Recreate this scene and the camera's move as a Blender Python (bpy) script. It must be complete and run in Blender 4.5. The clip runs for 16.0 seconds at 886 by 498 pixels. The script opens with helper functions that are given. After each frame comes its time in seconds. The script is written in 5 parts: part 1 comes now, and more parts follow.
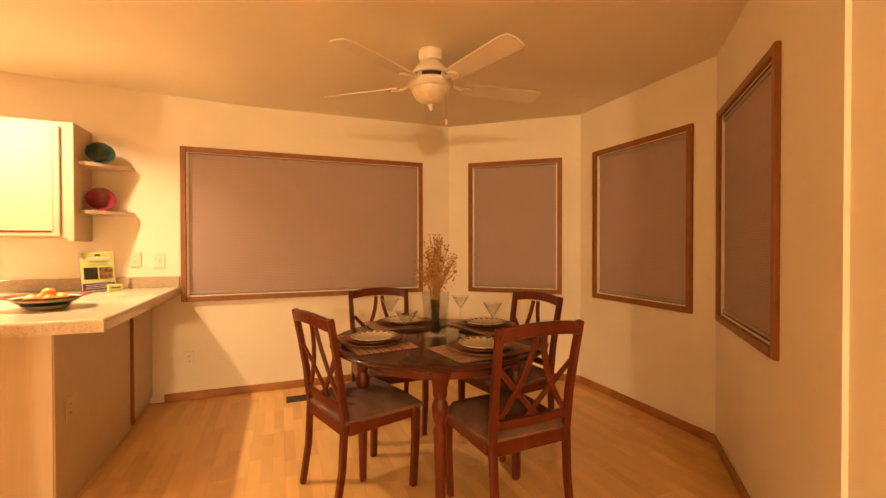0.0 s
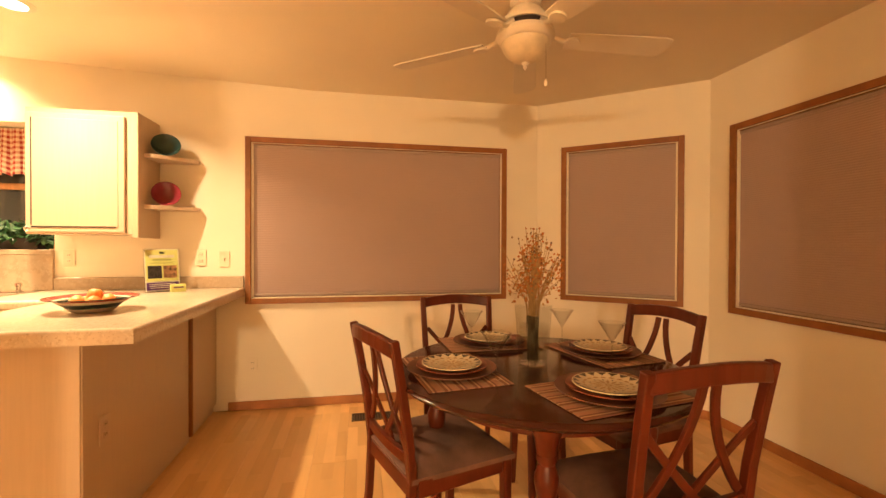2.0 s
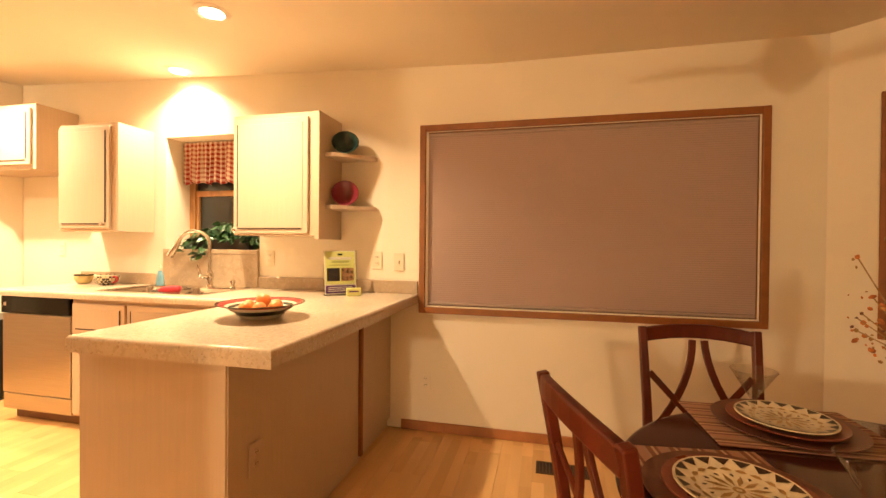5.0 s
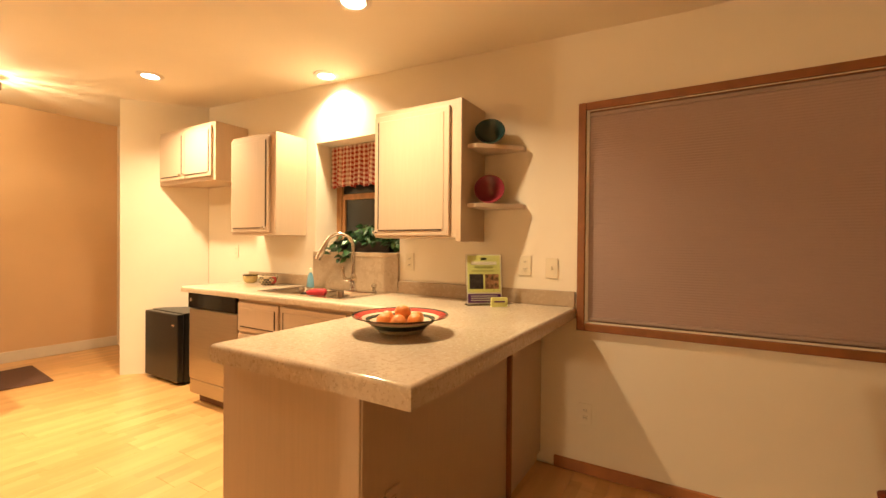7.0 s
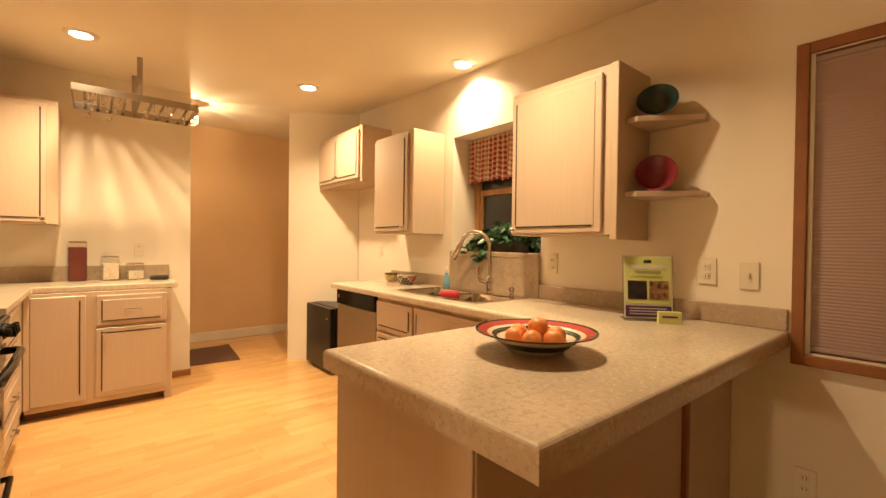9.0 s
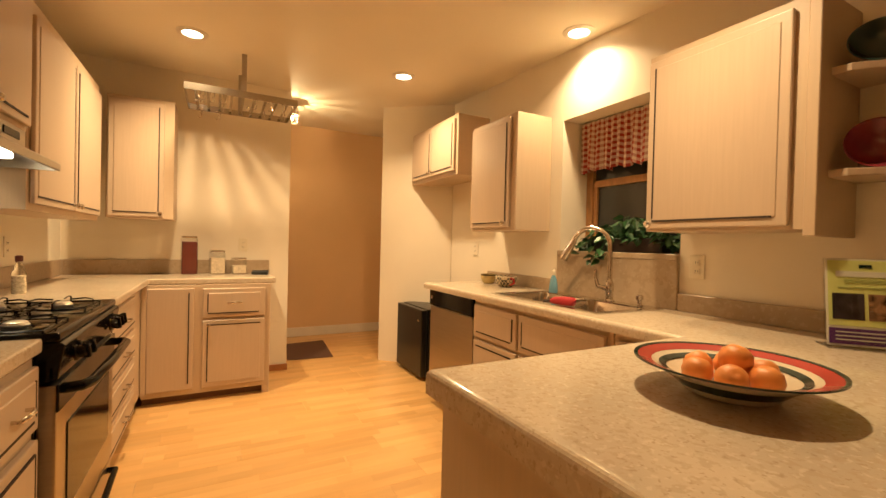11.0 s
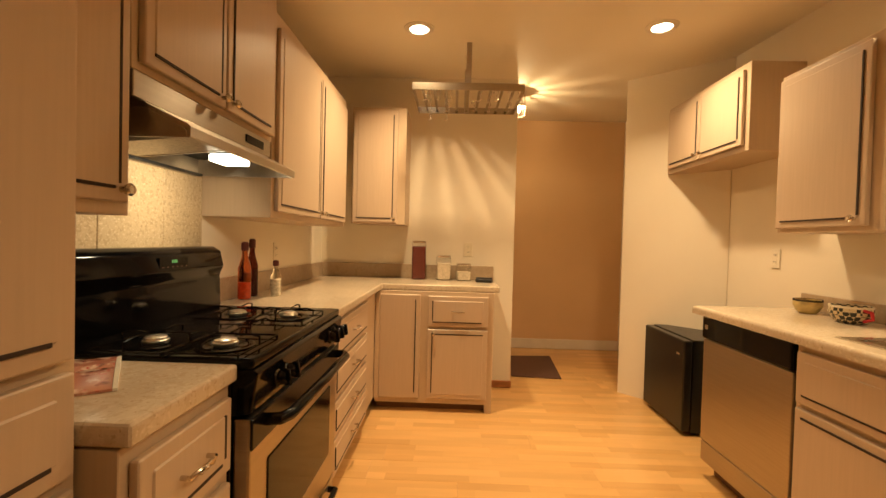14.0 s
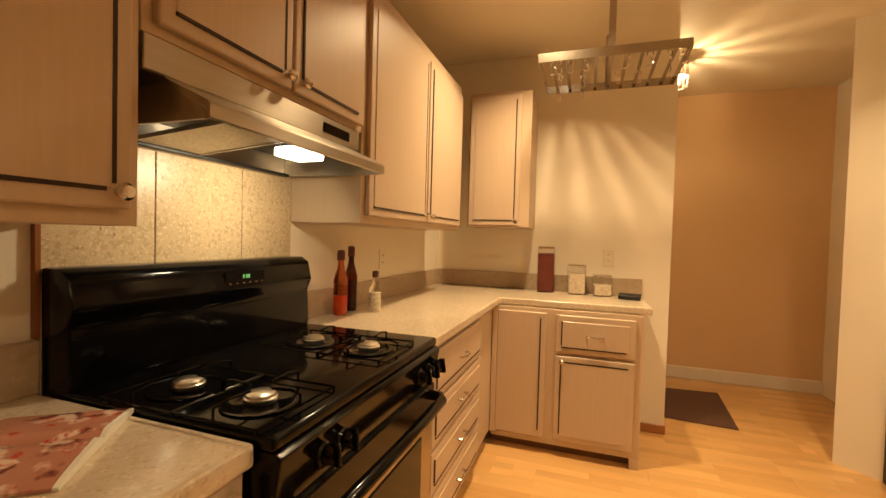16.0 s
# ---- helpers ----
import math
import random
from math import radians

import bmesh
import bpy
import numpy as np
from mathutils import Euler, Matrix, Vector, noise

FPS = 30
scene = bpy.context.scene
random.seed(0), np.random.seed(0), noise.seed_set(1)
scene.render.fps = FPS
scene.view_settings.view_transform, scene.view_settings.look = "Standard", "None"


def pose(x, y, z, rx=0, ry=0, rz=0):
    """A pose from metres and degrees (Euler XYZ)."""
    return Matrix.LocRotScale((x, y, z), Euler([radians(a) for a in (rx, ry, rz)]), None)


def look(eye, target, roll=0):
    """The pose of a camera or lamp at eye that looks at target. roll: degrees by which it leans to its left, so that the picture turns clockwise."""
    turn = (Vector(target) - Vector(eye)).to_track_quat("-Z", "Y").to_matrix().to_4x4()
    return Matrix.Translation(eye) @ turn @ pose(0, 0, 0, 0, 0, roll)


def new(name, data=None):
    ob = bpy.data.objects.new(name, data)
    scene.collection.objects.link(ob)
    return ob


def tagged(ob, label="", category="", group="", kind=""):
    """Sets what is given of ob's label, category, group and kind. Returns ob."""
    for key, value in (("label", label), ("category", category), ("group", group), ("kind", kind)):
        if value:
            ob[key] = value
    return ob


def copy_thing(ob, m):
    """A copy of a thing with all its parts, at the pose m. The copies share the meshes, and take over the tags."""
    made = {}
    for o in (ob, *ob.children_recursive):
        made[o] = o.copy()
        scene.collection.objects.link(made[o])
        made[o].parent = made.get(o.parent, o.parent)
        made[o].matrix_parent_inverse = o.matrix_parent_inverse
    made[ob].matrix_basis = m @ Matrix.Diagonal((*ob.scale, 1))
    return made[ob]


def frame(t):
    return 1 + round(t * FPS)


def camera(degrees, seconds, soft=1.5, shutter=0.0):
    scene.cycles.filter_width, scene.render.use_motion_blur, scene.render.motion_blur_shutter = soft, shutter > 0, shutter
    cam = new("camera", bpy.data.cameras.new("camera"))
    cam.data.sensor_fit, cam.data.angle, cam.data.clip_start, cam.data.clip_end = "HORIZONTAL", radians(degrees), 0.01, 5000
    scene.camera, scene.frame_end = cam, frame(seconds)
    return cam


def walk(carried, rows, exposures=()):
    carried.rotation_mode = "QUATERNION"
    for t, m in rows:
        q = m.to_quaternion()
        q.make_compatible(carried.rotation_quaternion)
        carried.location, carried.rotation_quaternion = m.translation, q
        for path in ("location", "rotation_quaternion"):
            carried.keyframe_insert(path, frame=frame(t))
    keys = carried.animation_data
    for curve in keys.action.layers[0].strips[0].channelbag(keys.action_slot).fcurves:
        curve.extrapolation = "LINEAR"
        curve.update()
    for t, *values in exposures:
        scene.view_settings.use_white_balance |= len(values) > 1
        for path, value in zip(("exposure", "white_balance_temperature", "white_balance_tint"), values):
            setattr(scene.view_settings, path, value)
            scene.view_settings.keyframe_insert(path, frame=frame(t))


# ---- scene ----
cam = camera(92.2, 16.0)
PATH = [
    (0, (-0.239, 2.167, 1.247), (0.475, 4.035, 1.226), -0.1),
    (0.5, (-0.182, 2.294, 1.246), (0.45, 4.191, 1.225), -0.1),
    (1, (-0.15, 2.42, 1.239), (0.388, 4.347, 1.216), 0.1),
    (1.5, (-0.14, 2.568, 1.239), (0.313, 4.516, 1.219), 0.1),
    (2, (-0.142, 2.706, 1.232), (0.239, 4.67, 1.215), 0.2),
    (2.5, (-0.134, 2.83, 1.227), (0.156, 4.809, 1.207), 0.3),
    (3, (-0.123, 2.962, 1.229), (0.04, 4.956, 1.207), 0.4),
    (3.5, (-0.113, 3.082, 1.241), (-0.113, 5.082, 1.22), 0.5),
    (4, (-0.111, 3.175, 1.242), (-0.276, 5.168, 1.219), 0.6),
    (6.5, (-0.351, 3.611, 1.253), (-1.232, 5.406, 1.238), 0.4),
    (7, (-0.404, 3.685, 1.252), (-1.433, 5.399, 1.234), 0.5),
    (7.5, (-0.448, 3.774, 1.256), (-1.637, 5.382, 1.237), 0.6),
    (8, (-0.476, 3.852, 1.26), (-1.812, 5.341, 1.239), 0.6),
    (8.5, (-0.51, 3.911, 1.252), (-1.964, 5.285, 1.231), 0.6),
    (9, (-0.56, 3.956, 1.243), (-2.104, 5.228, 1.22), 0.7),
    (11.5, (-0.987, 4.077, 1.214), (-2.81, 4.898, 1.188), 1.4),
    (12, (-1.083, 4.099, 1.215), (-2.97, 4.76, 1.185), 1.3),
    (12.5, (-1.188, 4.126, 1.222), (-3.132, 4.596, 1.189), 1.4),
    (13, (-1.283, 4.144, 1.225), (-3.262, 4.43, 1.19), 1.4),
    (13.5, (-1.371, 4.151, 1.229), (-3.368, 4.258, 1.193), 1.5),
    (14, (-1.476, 4.153, 1.236), (-3.475, 4.102, 1.197), 1.5),
    (14.5, (-1.601, 4.145, 1.252), (-3.591, 3.947, 1.209), 1.5),
    (15, (-1.721, 4.137, 1.265), (-3.69, 3.789, 1.218), 1.6),
    (15.5, (-1.831, 4.135, 1.27), (-3.768, 3.637, 1.217), 1.6),
    (16, (-1.946, 4.148, 1.274), (-3.837, 3.499, 1.219), 1.6),
]
EXPOSURES = [(0, 1.96, 6450, 9), (2, 1.98, 6050, 7), (4, 1.88, 5700, 6), (7, 1.08, 5700, 4), (9, 0.62, 5750, 4), (12, 0.17, 6200, 5), (14, 0.06, 6200, 5), (16, 0.10, 6200, 5)]
walk(cam, [(t, look(eye, target, roll)) for t, eye, target, roll in PATH], EXPOSURES)

# ---- world and lamps: night outside, warm lamps inside, one of them an unseen fill ----
world = bpy.data.worlds.new("night")
scene.world = world
world.use_nodes = True
world.node_tree.nodes["Background"].inputs[0].default_value = (0.05, 0.055, 0.07, 1)
world.node_tree.nodes["Background"].inputs[1].default_value = 0.15

CEIL = 2.70      # tops of the walls, above the ceiling boards


def ceil_z(x):
    """The ceiling: level over the dining end, rising gently towards the hall."""
    return 2.41 + 0.042 * max(0.0, -0.5 - x)


WARM = (1.0, 0.68, 0.36)


def disk_lamp(name, place, watts, size, spread=150, colour=WARM, aim=None):
    data = bpy.data.lights.new(name, "AREA")
    data.shape, data.size, data.energy, data.color, data.spread = "DISK", size, watts, colour, radians(spread)
    ob = new(name, data)
    ob.matrix_world = look(place, aim or (place[0], place[1] + 0.0001, place[2] - 1))
    return ob


CANS = [(-4.10, 5.37), (-2.79, 5.955), (-4.17, 3.90), (-1.894, 5.28)]
for (cx, cy), watts in zip(CANS, (18, 9.5, 24, 14)):
    disk_lamp("can_lamp", (cx, cy, ceil_z(cx) - 0.016), watts, 0.085, 132)
# Unseen fill with no fixture, added behind the viewpoint to light the dining end
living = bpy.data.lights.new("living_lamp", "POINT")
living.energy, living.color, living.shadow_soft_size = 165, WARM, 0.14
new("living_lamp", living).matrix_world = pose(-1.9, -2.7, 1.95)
disk_lamp("hood_lamp", (-2.98, 3.345, 1.478), 3.0, 0.08, 170, (1.0, 0.75, 0.46), aim=(-2.95, 3.0, 1.22))
hall = bpy.data.lights.new("hall_lamp", "POINT")
hall.energy, hall.color, hall.shadow_soft_size = 17, (1.0, 0.68, 0.34), 0.012
new("hall_lamp", hall).matrix_world = pose(-5.42, 4.715, 2.405)


# ---- materials ----
def shader(name, colour, rough=0.5, metal=0.0, var=0.08, scale=6.0, bump=0.0, bump_scale=200.0, stretch=(1, 1, 1), dark=None, spec=0.5, coat=0.0, obj_random=0.0):
    m = bpy.data.materials.new(name)
    m.use_nodes = True
    n, l = m.node_tree.nodes, m.node_tree.links
    b = n["Principled BSDF"]
    tc = n.new("ShaderNodeTexCoord")
    mp = n.new("ShaderNodeMapping")
    mp.inputs["Scale"].default_value = stretch
    l.new(tc.outputs["Object"], mp.inputs[0])
    big = n.new("ShaderNodeTexNoise")
    big.inputs["Scale"].default_value, big.inputs["Detail"].default_value = scale, 8
    l.new(mp.outputs[0], big.inputs[0])
    ramp = n.new("ShaderNodeValToRGB")
    lo = dark or [c * (1 - var) for c in colour]
    hi = [min(1, c * (1 + var * 0.6)) for c in colour]
    ramp.color_ramp.elements[0].color, ramp.color_ramp.elements[1].color = (*lo, 1), (*hi, 1)
    ramp.color_ramp.elements[0].position, ramp.color_ramp.elements[1].position = 0.32, 0.68
    l.new(big.outputs[0], ramp.inputs[0])
    last = ramp.outputs[0]
    if obj_random:
        info = n.new("ShaderNodeObjectInfo")
        hsv = n.new("ShaderNodeHueSaturation")
        mr = n.new("ShaderNodeMapRange")
        mr.inputs[3].default_value, mr.inputs[4].default_value = 1 - obj_random, 1 + obj_random
        l.new(info.outputs["Random"], mr.inputs[0])
        l.new(mr.outputs[0], hsv.inputs["Value"])
        l.new(last, hsv.inputs["Color"])
        last = hsv.outputs[0]
    l.new(last, b.inputs["Base Color"])
    b.inputs["Roughness"].default_value, b.inputs["Metallic"].default_value = rough, metal
    b.inputs["Specular IOR Level"].default_value, b.inputs["Coat Weight"].default_value = spec, coat
    rr = n.new("ShaderNodeMapRange")
    rr.inputs[3].default_value, rr.inputs[4].default_value = max(0.02, rough * 0.85), min(1, rough * 1.15)
    l.new(big.outputs[0], rr.inputs[0])
    l.new(rr.outputs[0], b.inputs["Roughness"])
    if bump:
        fine = n.new("ShaderNodeTexNoise")
        fine.inputs["Scale"].default_value, fine.inputs["Detail"].default_value = bump_scale, 4
        l.new(mp.outputs[0], fine.inputs[0])
        bp = n.new("ShaderNodeBump")
        bp.inputs["Strength"].default_value, bp.inputs["Distance"].default_value = bump, 0.002
        l.new(fine.outputs[0], bp.inputs["Height"])
        l.new(bp.outputs[0], b.inputs["Normal"])
    return m


def speckled(name, base, spots, scale, rough, bump=0.0):
    """A base colour with two sizes of specks in it."""
    m = shader(name, base, rough, var=0.10, scale=3.0)
    n, l = m.node_tree.nodes, m.node_tree.links
    b = n["Principled BSDF"]
    last = b.inputs["Base Color"].links[0].from_socket
    tc = n["Texture Coordinate"]
    for i, (colour, cut, mul) in enumerate(spots):
        vor = n.new("ShaderNodeTexNoise")
        vor.inputs["Scale"].default_value, vor.inputs["Detail"].default_value = scale * mul, 3
        l.new(tc.outputs["Object"], vor.inputs[0])
        ramp = n.new("ShaderNodeValToRGB")
        ramp.color_ramp.elements[0].position, ramp.color_ramp.elements[1].position = cut, cut + 0.08
        l.new(vor.outputs[0], ramp.inputs[0])
        mix = n.new("ShaderNodeMixRGB")
        mix.inputs[2].default_value = (*colour, 1)
        l.new(ramp.outputs[0], mix.inputs[0])
        l.new(last, mix.inputs[1])
        last = mix.outputs[0]
    l.new(last, b.inputs["Base Color"])
    return m


def glow(name, colour, strength):
    m = bpy.data.materials.new(name)
    m.use_nodes = True
    b = m.node_tree.nodes["Principled BSDF"]
    b.inputs["Base Color"].default_value = (*colour, 1)
    b.inputs["Emission Color"].default_value, b.inputs["Emission Strength"].default_value = (*colour, 1), strength
    return m


def thin_glass(name):
    """Clear thin glass: passes light straight, mirrors by its angle."""
    m = bpy.data.materials.new(name)
    m.use_nodes = True
    n, l = m.node_tree.nodes, m.node_tree.links
    n.remove(n["Principled BSDF"])
    tr, gy, fr, mx = n.new("ShaderNodeBsdfTransparent"), n.new("ShaderNodeBsdfGlossy"), n.new("ShaderNodeLayerWeight"), n.new("ShaderNodeMixShader")
    ex, pw = n.new("ShaderNodeMath"), n.new("ShaderNodeMath")
    tr.inputs[0].default_value = (0.96, 0.96, 0.95, 1)
    gy.inputs["Roughness"].default_value = 0.02
    fr.inputs[0].default_value = 0.5
    ex.operation, pw.operation = "POWER", "MULTIPLY_ADD"
    ex.inputs[1].default_value = 3.5
    pw.inputs[1].default_value, pw.inputs[2].default_value = 0.92, 0.035
    l.new(fr.outputs["Facing"], ex.inputs[0])
    l.new(ex.outputs[0], pw.inputs[0])
    l.new(pw.outputs[0], mx.inputs[0])
    l.new(tr.outputs[0], mx.inputs[1])
    l.new(gy.outputs[0], mx.inputs[2])
    l.new(mx.outputs[0], n["Material Output"].inputs[0])
    return m


def glass(name, colour=(1, 1, 1), rough=0.0, ior=1.45):
    m = bpy.data.materials.new(name)
    m.use_nodes = True
    b = m.node_tree.nodes["Principled BSDF"]
    b.inputs["Base Color"].default_value, b.inputs["Roughness"].default_value = (*colour, 1), rough
    b.inputs["Transmission Weight"].default_value, b.inputs["IOR"].default_value = 1.0, ior
    return m


def strip_tones(m, width, length, amount):
    """Short wood strips of slightly different tone along y, three to a board, shifted from board to board."""
    n, l = m.node_tree.nodes, m.node_tree.links
    base = n["Principled BSDF"].inputs["Base Color"]
    last = base.links[0].from_socket
    tc, info, brick = n["Texture Coordinate"], n.new("ShaderNodeObjectInfo"), n.new("ShaderNodeTexBrick")
    sep, com, add = n.new("ShaderNodeSeparateXYZ"), n.new("ShaderNodeCombineXYZ"), n.new("ShaderNodeMath")
    add.operation = "MULTIPLY_ADD"
    add.inputs[1].default_value = 37.0
    l.new(tc.outputs["Object"], sep.inputs[0])
    l.new(info.outputs["Random"], add.inputs[0])
    l.new(sep.outputs[1], add.inputs[2])
    l.new(add.outputs[0], com.inputs[0])
    l.new(sep.outputs[0], com.inputs[1])
    l.new(com.outputs[0], brick.inputs[0])
    brick.offset, brick.squash = 0.37, 1.0
    for key, v in (("Scale", 1.0), ("Mortar Size", 0.0), ("Brick Width", length), ("Row Height", width), ("Bias", 0.0)):
        brick.inputs[key].default_value = v
    brick.inputs["Color1"].default_value = (1 - amount * 1.6, 1 - amount * 2.0, 1 - amount * 2.6, 1)
    brick.inputs["Color2"].default_value = (1 + amount * 0.4, 1 + amount * 0.6, 1 + amount * 0.9, 1)
    mul = n.new("ShaderNodeMixRGB")
    mul.blend_type = "MULTIPLY"
    mul.inputs[0].default_value = 1.0
    l.new(last, mul.inputs[1])
    l.new(brick.outputs[0], mul.inputs[2])
    l.new(mul.outputs[0], base)


M_WALL = shader("wall_paint", (0.78, 0.70, 0.56), 0.75, var=0.05, scale=1.3, bump=0.25, bump_scale=140)
M_HALL = shader("hall_paint", (0.70, 0.47, 0.26), 0.8, var=0.05, scale=1.3, bump=0.2, bump_scale=140)
M_CEIL = shader("ceiling_paint", (0.80, 0.71, 0.56), 0.8, var=0.05, scale=1.0, bump=0.4, bump_scale=90)
M_TRIM = shader("brown_stained_trim", (0.25, 0.090, 0.021), 0.42, var=0.14, scale=5, stretch=(3, 3, 3), bump=0.08, bump_scale=60, spec=0.35)
M_BASE = shader("oak_baseboard", (0.36, 0.14, 0.04), 0.45, var=0.3, scale=6, bump=0.1, bump_scale=80)
M_WHITE_TRIM = shader("white_trim", (0.75, 0.68, 0.58), 0.5, var=0.05)
M_SHADE = shader("taupe_cell_shade", (0.37, 0.265, 0.235), 0.9, var=0.03, scale=2, bump=0.1, bump_scale=500)
M_RAIL = shader("shade_rail", (0.34, 0.25, 0.21), 0.5, var=0.05)
M_FLOOR = shader("maple_plank", (0.70, 0.415, 0.155), 0.30, var=0.10, scale=2.2, stretch=(5.0, 0.7, 1), bump=0.05, bump_scale=90, obj_random=0.03, coat=0.1)
strip_tones(M_FLOOR, 0.0633, 0.44, 0.10)
M_SUB = shader("plank_joint", (0.42, 0.23, 0.085), 0.7)
M_CAB = shader("pickled_oak", (0.54, 0.415, 0.295), 0.38, var=0.035, scale=3.0, stretch=(34, 34, 1.6), bump=0.04, bump_scale=40)
M_CABSIDE = shader("pickled_oak_panel", (0.55, 0.42, 0.285), 0.44, var=0.035, scale=3.0, stretch=(30, 30, 1.4), bump=0.03, bump_scale=40)
# Near black for groove shadows painted on doors, gaps, slots and dark trim
M_GROOVE = shader("near_black_shadow_and_trim", (0.035, 0.02, 0.015), 0.8)
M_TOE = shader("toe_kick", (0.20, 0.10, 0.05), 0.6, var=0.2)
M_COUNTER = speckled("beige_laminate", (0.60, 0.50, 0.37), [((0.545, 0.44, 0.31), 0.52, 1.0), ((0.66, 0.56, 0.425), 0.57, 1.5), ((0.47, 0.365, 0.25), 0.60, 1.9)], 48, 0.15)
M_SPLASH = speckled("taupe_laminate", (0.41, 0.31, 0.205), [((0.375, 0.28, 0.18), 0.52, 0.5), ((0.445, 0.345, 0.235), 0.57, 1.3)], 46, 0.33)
M_STONE = speckled("speckled_stone_tile", (0.56, 0.44, 0.27), [((0.45, 0.34, 0.20), 0.52, 1.0), ((0.66, 0.55, 0.37), 0.57, 1.5), ((0.27, 0.18, 0.10), 0.64, 0.8)], 80, 0.35)
M_BLACK = shader("black_enamel", (0.003, 0.003, 0.0035), 0.10, var=0.1, spec=0.2)
M_BLACKMAT = shader("black_iron", (0.010, 0.010, 0.010), 0.45, var=0.2, bump=0.2)
M_FRIDGE = shader("black_fridge", (0.008, 0.008, 0.008), 0.3, var=0.2, bump=0.15, bump_scale=300)
M_STEEL = shader("brushed_steel", (0.42, 0.37, 0.31), 0.33, 1.0, var=0.06, scale=4, stretch=(1, 1, 30), bump=0.04, bump_scale=200)
M_STEEL_L = shader("hood_steel", (0.42, 0.375, 0.31), 0.33, 1.0, var=0.05, scale=4, stretch=(1, 20, 20))
hs = M_STEEL_L.node_tree
tg = hs.nodes.new("ShaderNodeTangent")
tg.direction_type, tg.axis = "RADIAL", "X"
hs.links.new(tg.outputs[0], hs.nodes["Principled BSDF"].inputs["Tangent"])
hs.nodes["Principled BSDF"].inputs["Anisotropic"].default_value = 0.85
M_RACK = shader("rack_steel", (0.40, 0.36, 0.30), 0.24, 1.0, var=0.05, scale=4, stretch=(1, 20, 20))
M_FILTER = shader("grease_filter", (0.50, 0.45, 0.37), 0.40, 1.0, var=0.3, scale=120, bump=0.6, bump_scale=400)
M_SINK = shader("sink_steel", (0.66, 0.62, 0.56), 0.17, 1.0, var=0.06)
M_CHROME = shader("nickel", (0.66, 0.60, 0.53), 0.16, 1.0, var=0.04)
M_ALU = shader("burner_aluminium", (0.72, 0.68, 0.60), 0.3, 1.0, var=0.1)
M_CHERRY = shader("cherry_wood", (0.100, 0.017, 0.005), 0.34, var=0.22, scale=4, stretch=(6, 6, 0.8), spec=0.28)
M_TABLE = shader("dark_cherry_top", (0.050, 0.013, 0.007), 0.13, var=0.35, scale=3, stretch=(2, 14, 1), spec=0.32)
M_SEAT = shader("brown_suede", (0.150, 0.073, 0.049), 0.85, var=0.38, scale=11, bump=0.3, bump_scale=300)
M_LIT = glow("lamp_lens", (1.0, 0.86, 0.62), 9)
M_HOODLIT = glow("hood_lens", (1.0, 0.85, 0.6), 8)
M_FANWHITE = shader("cream_enamel", (0.72, 0.64, 0.52), 0.3, var=0.04)
M_GLASS = thin_glass("clear_glass")
M_PLATE_W = shader("switch_plate", (0.72, 0.64, 0.48), 0.4, var=0.03)


# ---- builders ----
def world_of(ob):
    m = ob.matrix_basis.copy()
    while ob.parent:
        ob = ob.parent
        m = ob.matrix_basis @ m
    return m


def thing(name, place, label, category, group="", turn=0.0, kind=""):
    ob = new(name)
    ob.matrix_basis = pose(*place, 0, 0, turn)
    ob.empty_display_size = 0.1
    return tagged(ob, label, category, group, kind)


def part(name, bm, material, parent, label="", local=False, smooth=False):
    """Links a bmesh as one mesh under a thing or a part; its points are in the world unless local."""
    me = bpy.data.meshes.new(name)
    if parent is not None and not local:
        bm.transform(world_of(parent).inverted())
    bmesh.ops.recalc_face_normals(bm, faces=bm.faces)
    if smooth:
        for f in bm.faces:
            f.smooth = True
        for e in bm.edges:
            if len(e.link_faces) == 2 and e.calc_face_angle(0) > 0.7:
                e.smooth = False
    bm.to_mesh(me)
    bm.free()
    me.materials.append(material)
    ob = new(name, me)
    if parent is not None:
        ob.parent = parent
    if label:
        ob["label"] = label
    return ob


def boxes(*rows, bevel=0.0, seg=1):
    """One bmesh of boxes (x0, x1, y0, y1, z0, z1)."""
    bm = bmesh.new()
    for x0, x1, y0, y1, z0, z1 in rows:
        r = bmesh.ops.create_cube(bm, size=1)
        bmesh.ops.scale(bm, vec=(abs(x1 - x0), abs(y1 - y0), abs(z1 - z0)), verts=r["verts"])
        bmesh.ops.translate(bm, vec=((x0 + x1) / 2, (y0 + y1) / 2, (z0 + z1) / 2), verts=r["verts"])
    if bevel:
        bmesh.ops.bevel(bm, geom=bm.edges[:], offset=bevel, segments=seg, affect="EDGES", profile=0.6)
    return bm


def prism(points, z0, z1, bevel=0.0, seg=2):
    """An upright prism over a plan outline."""
    bm = bmesh.new()
    f = bm.faces.new([bm.verts.new((x, y, z0)) for x, y in points])
    r = bmesh.ops.extrude_face_region(bm, geom=[f])
    bmesh.ops.translate(bm, vec=(0, 0, z1 - z0), verts=[v for v in r["geom"] if isinstance(v, bmesh.types.BMVert)])
    if bevel:
        bmesh.ops.bevel(bm, geom=bm.edges[:], offset=bevel, segments=seg, affect="EDGES", profile=0.6)
    return bm


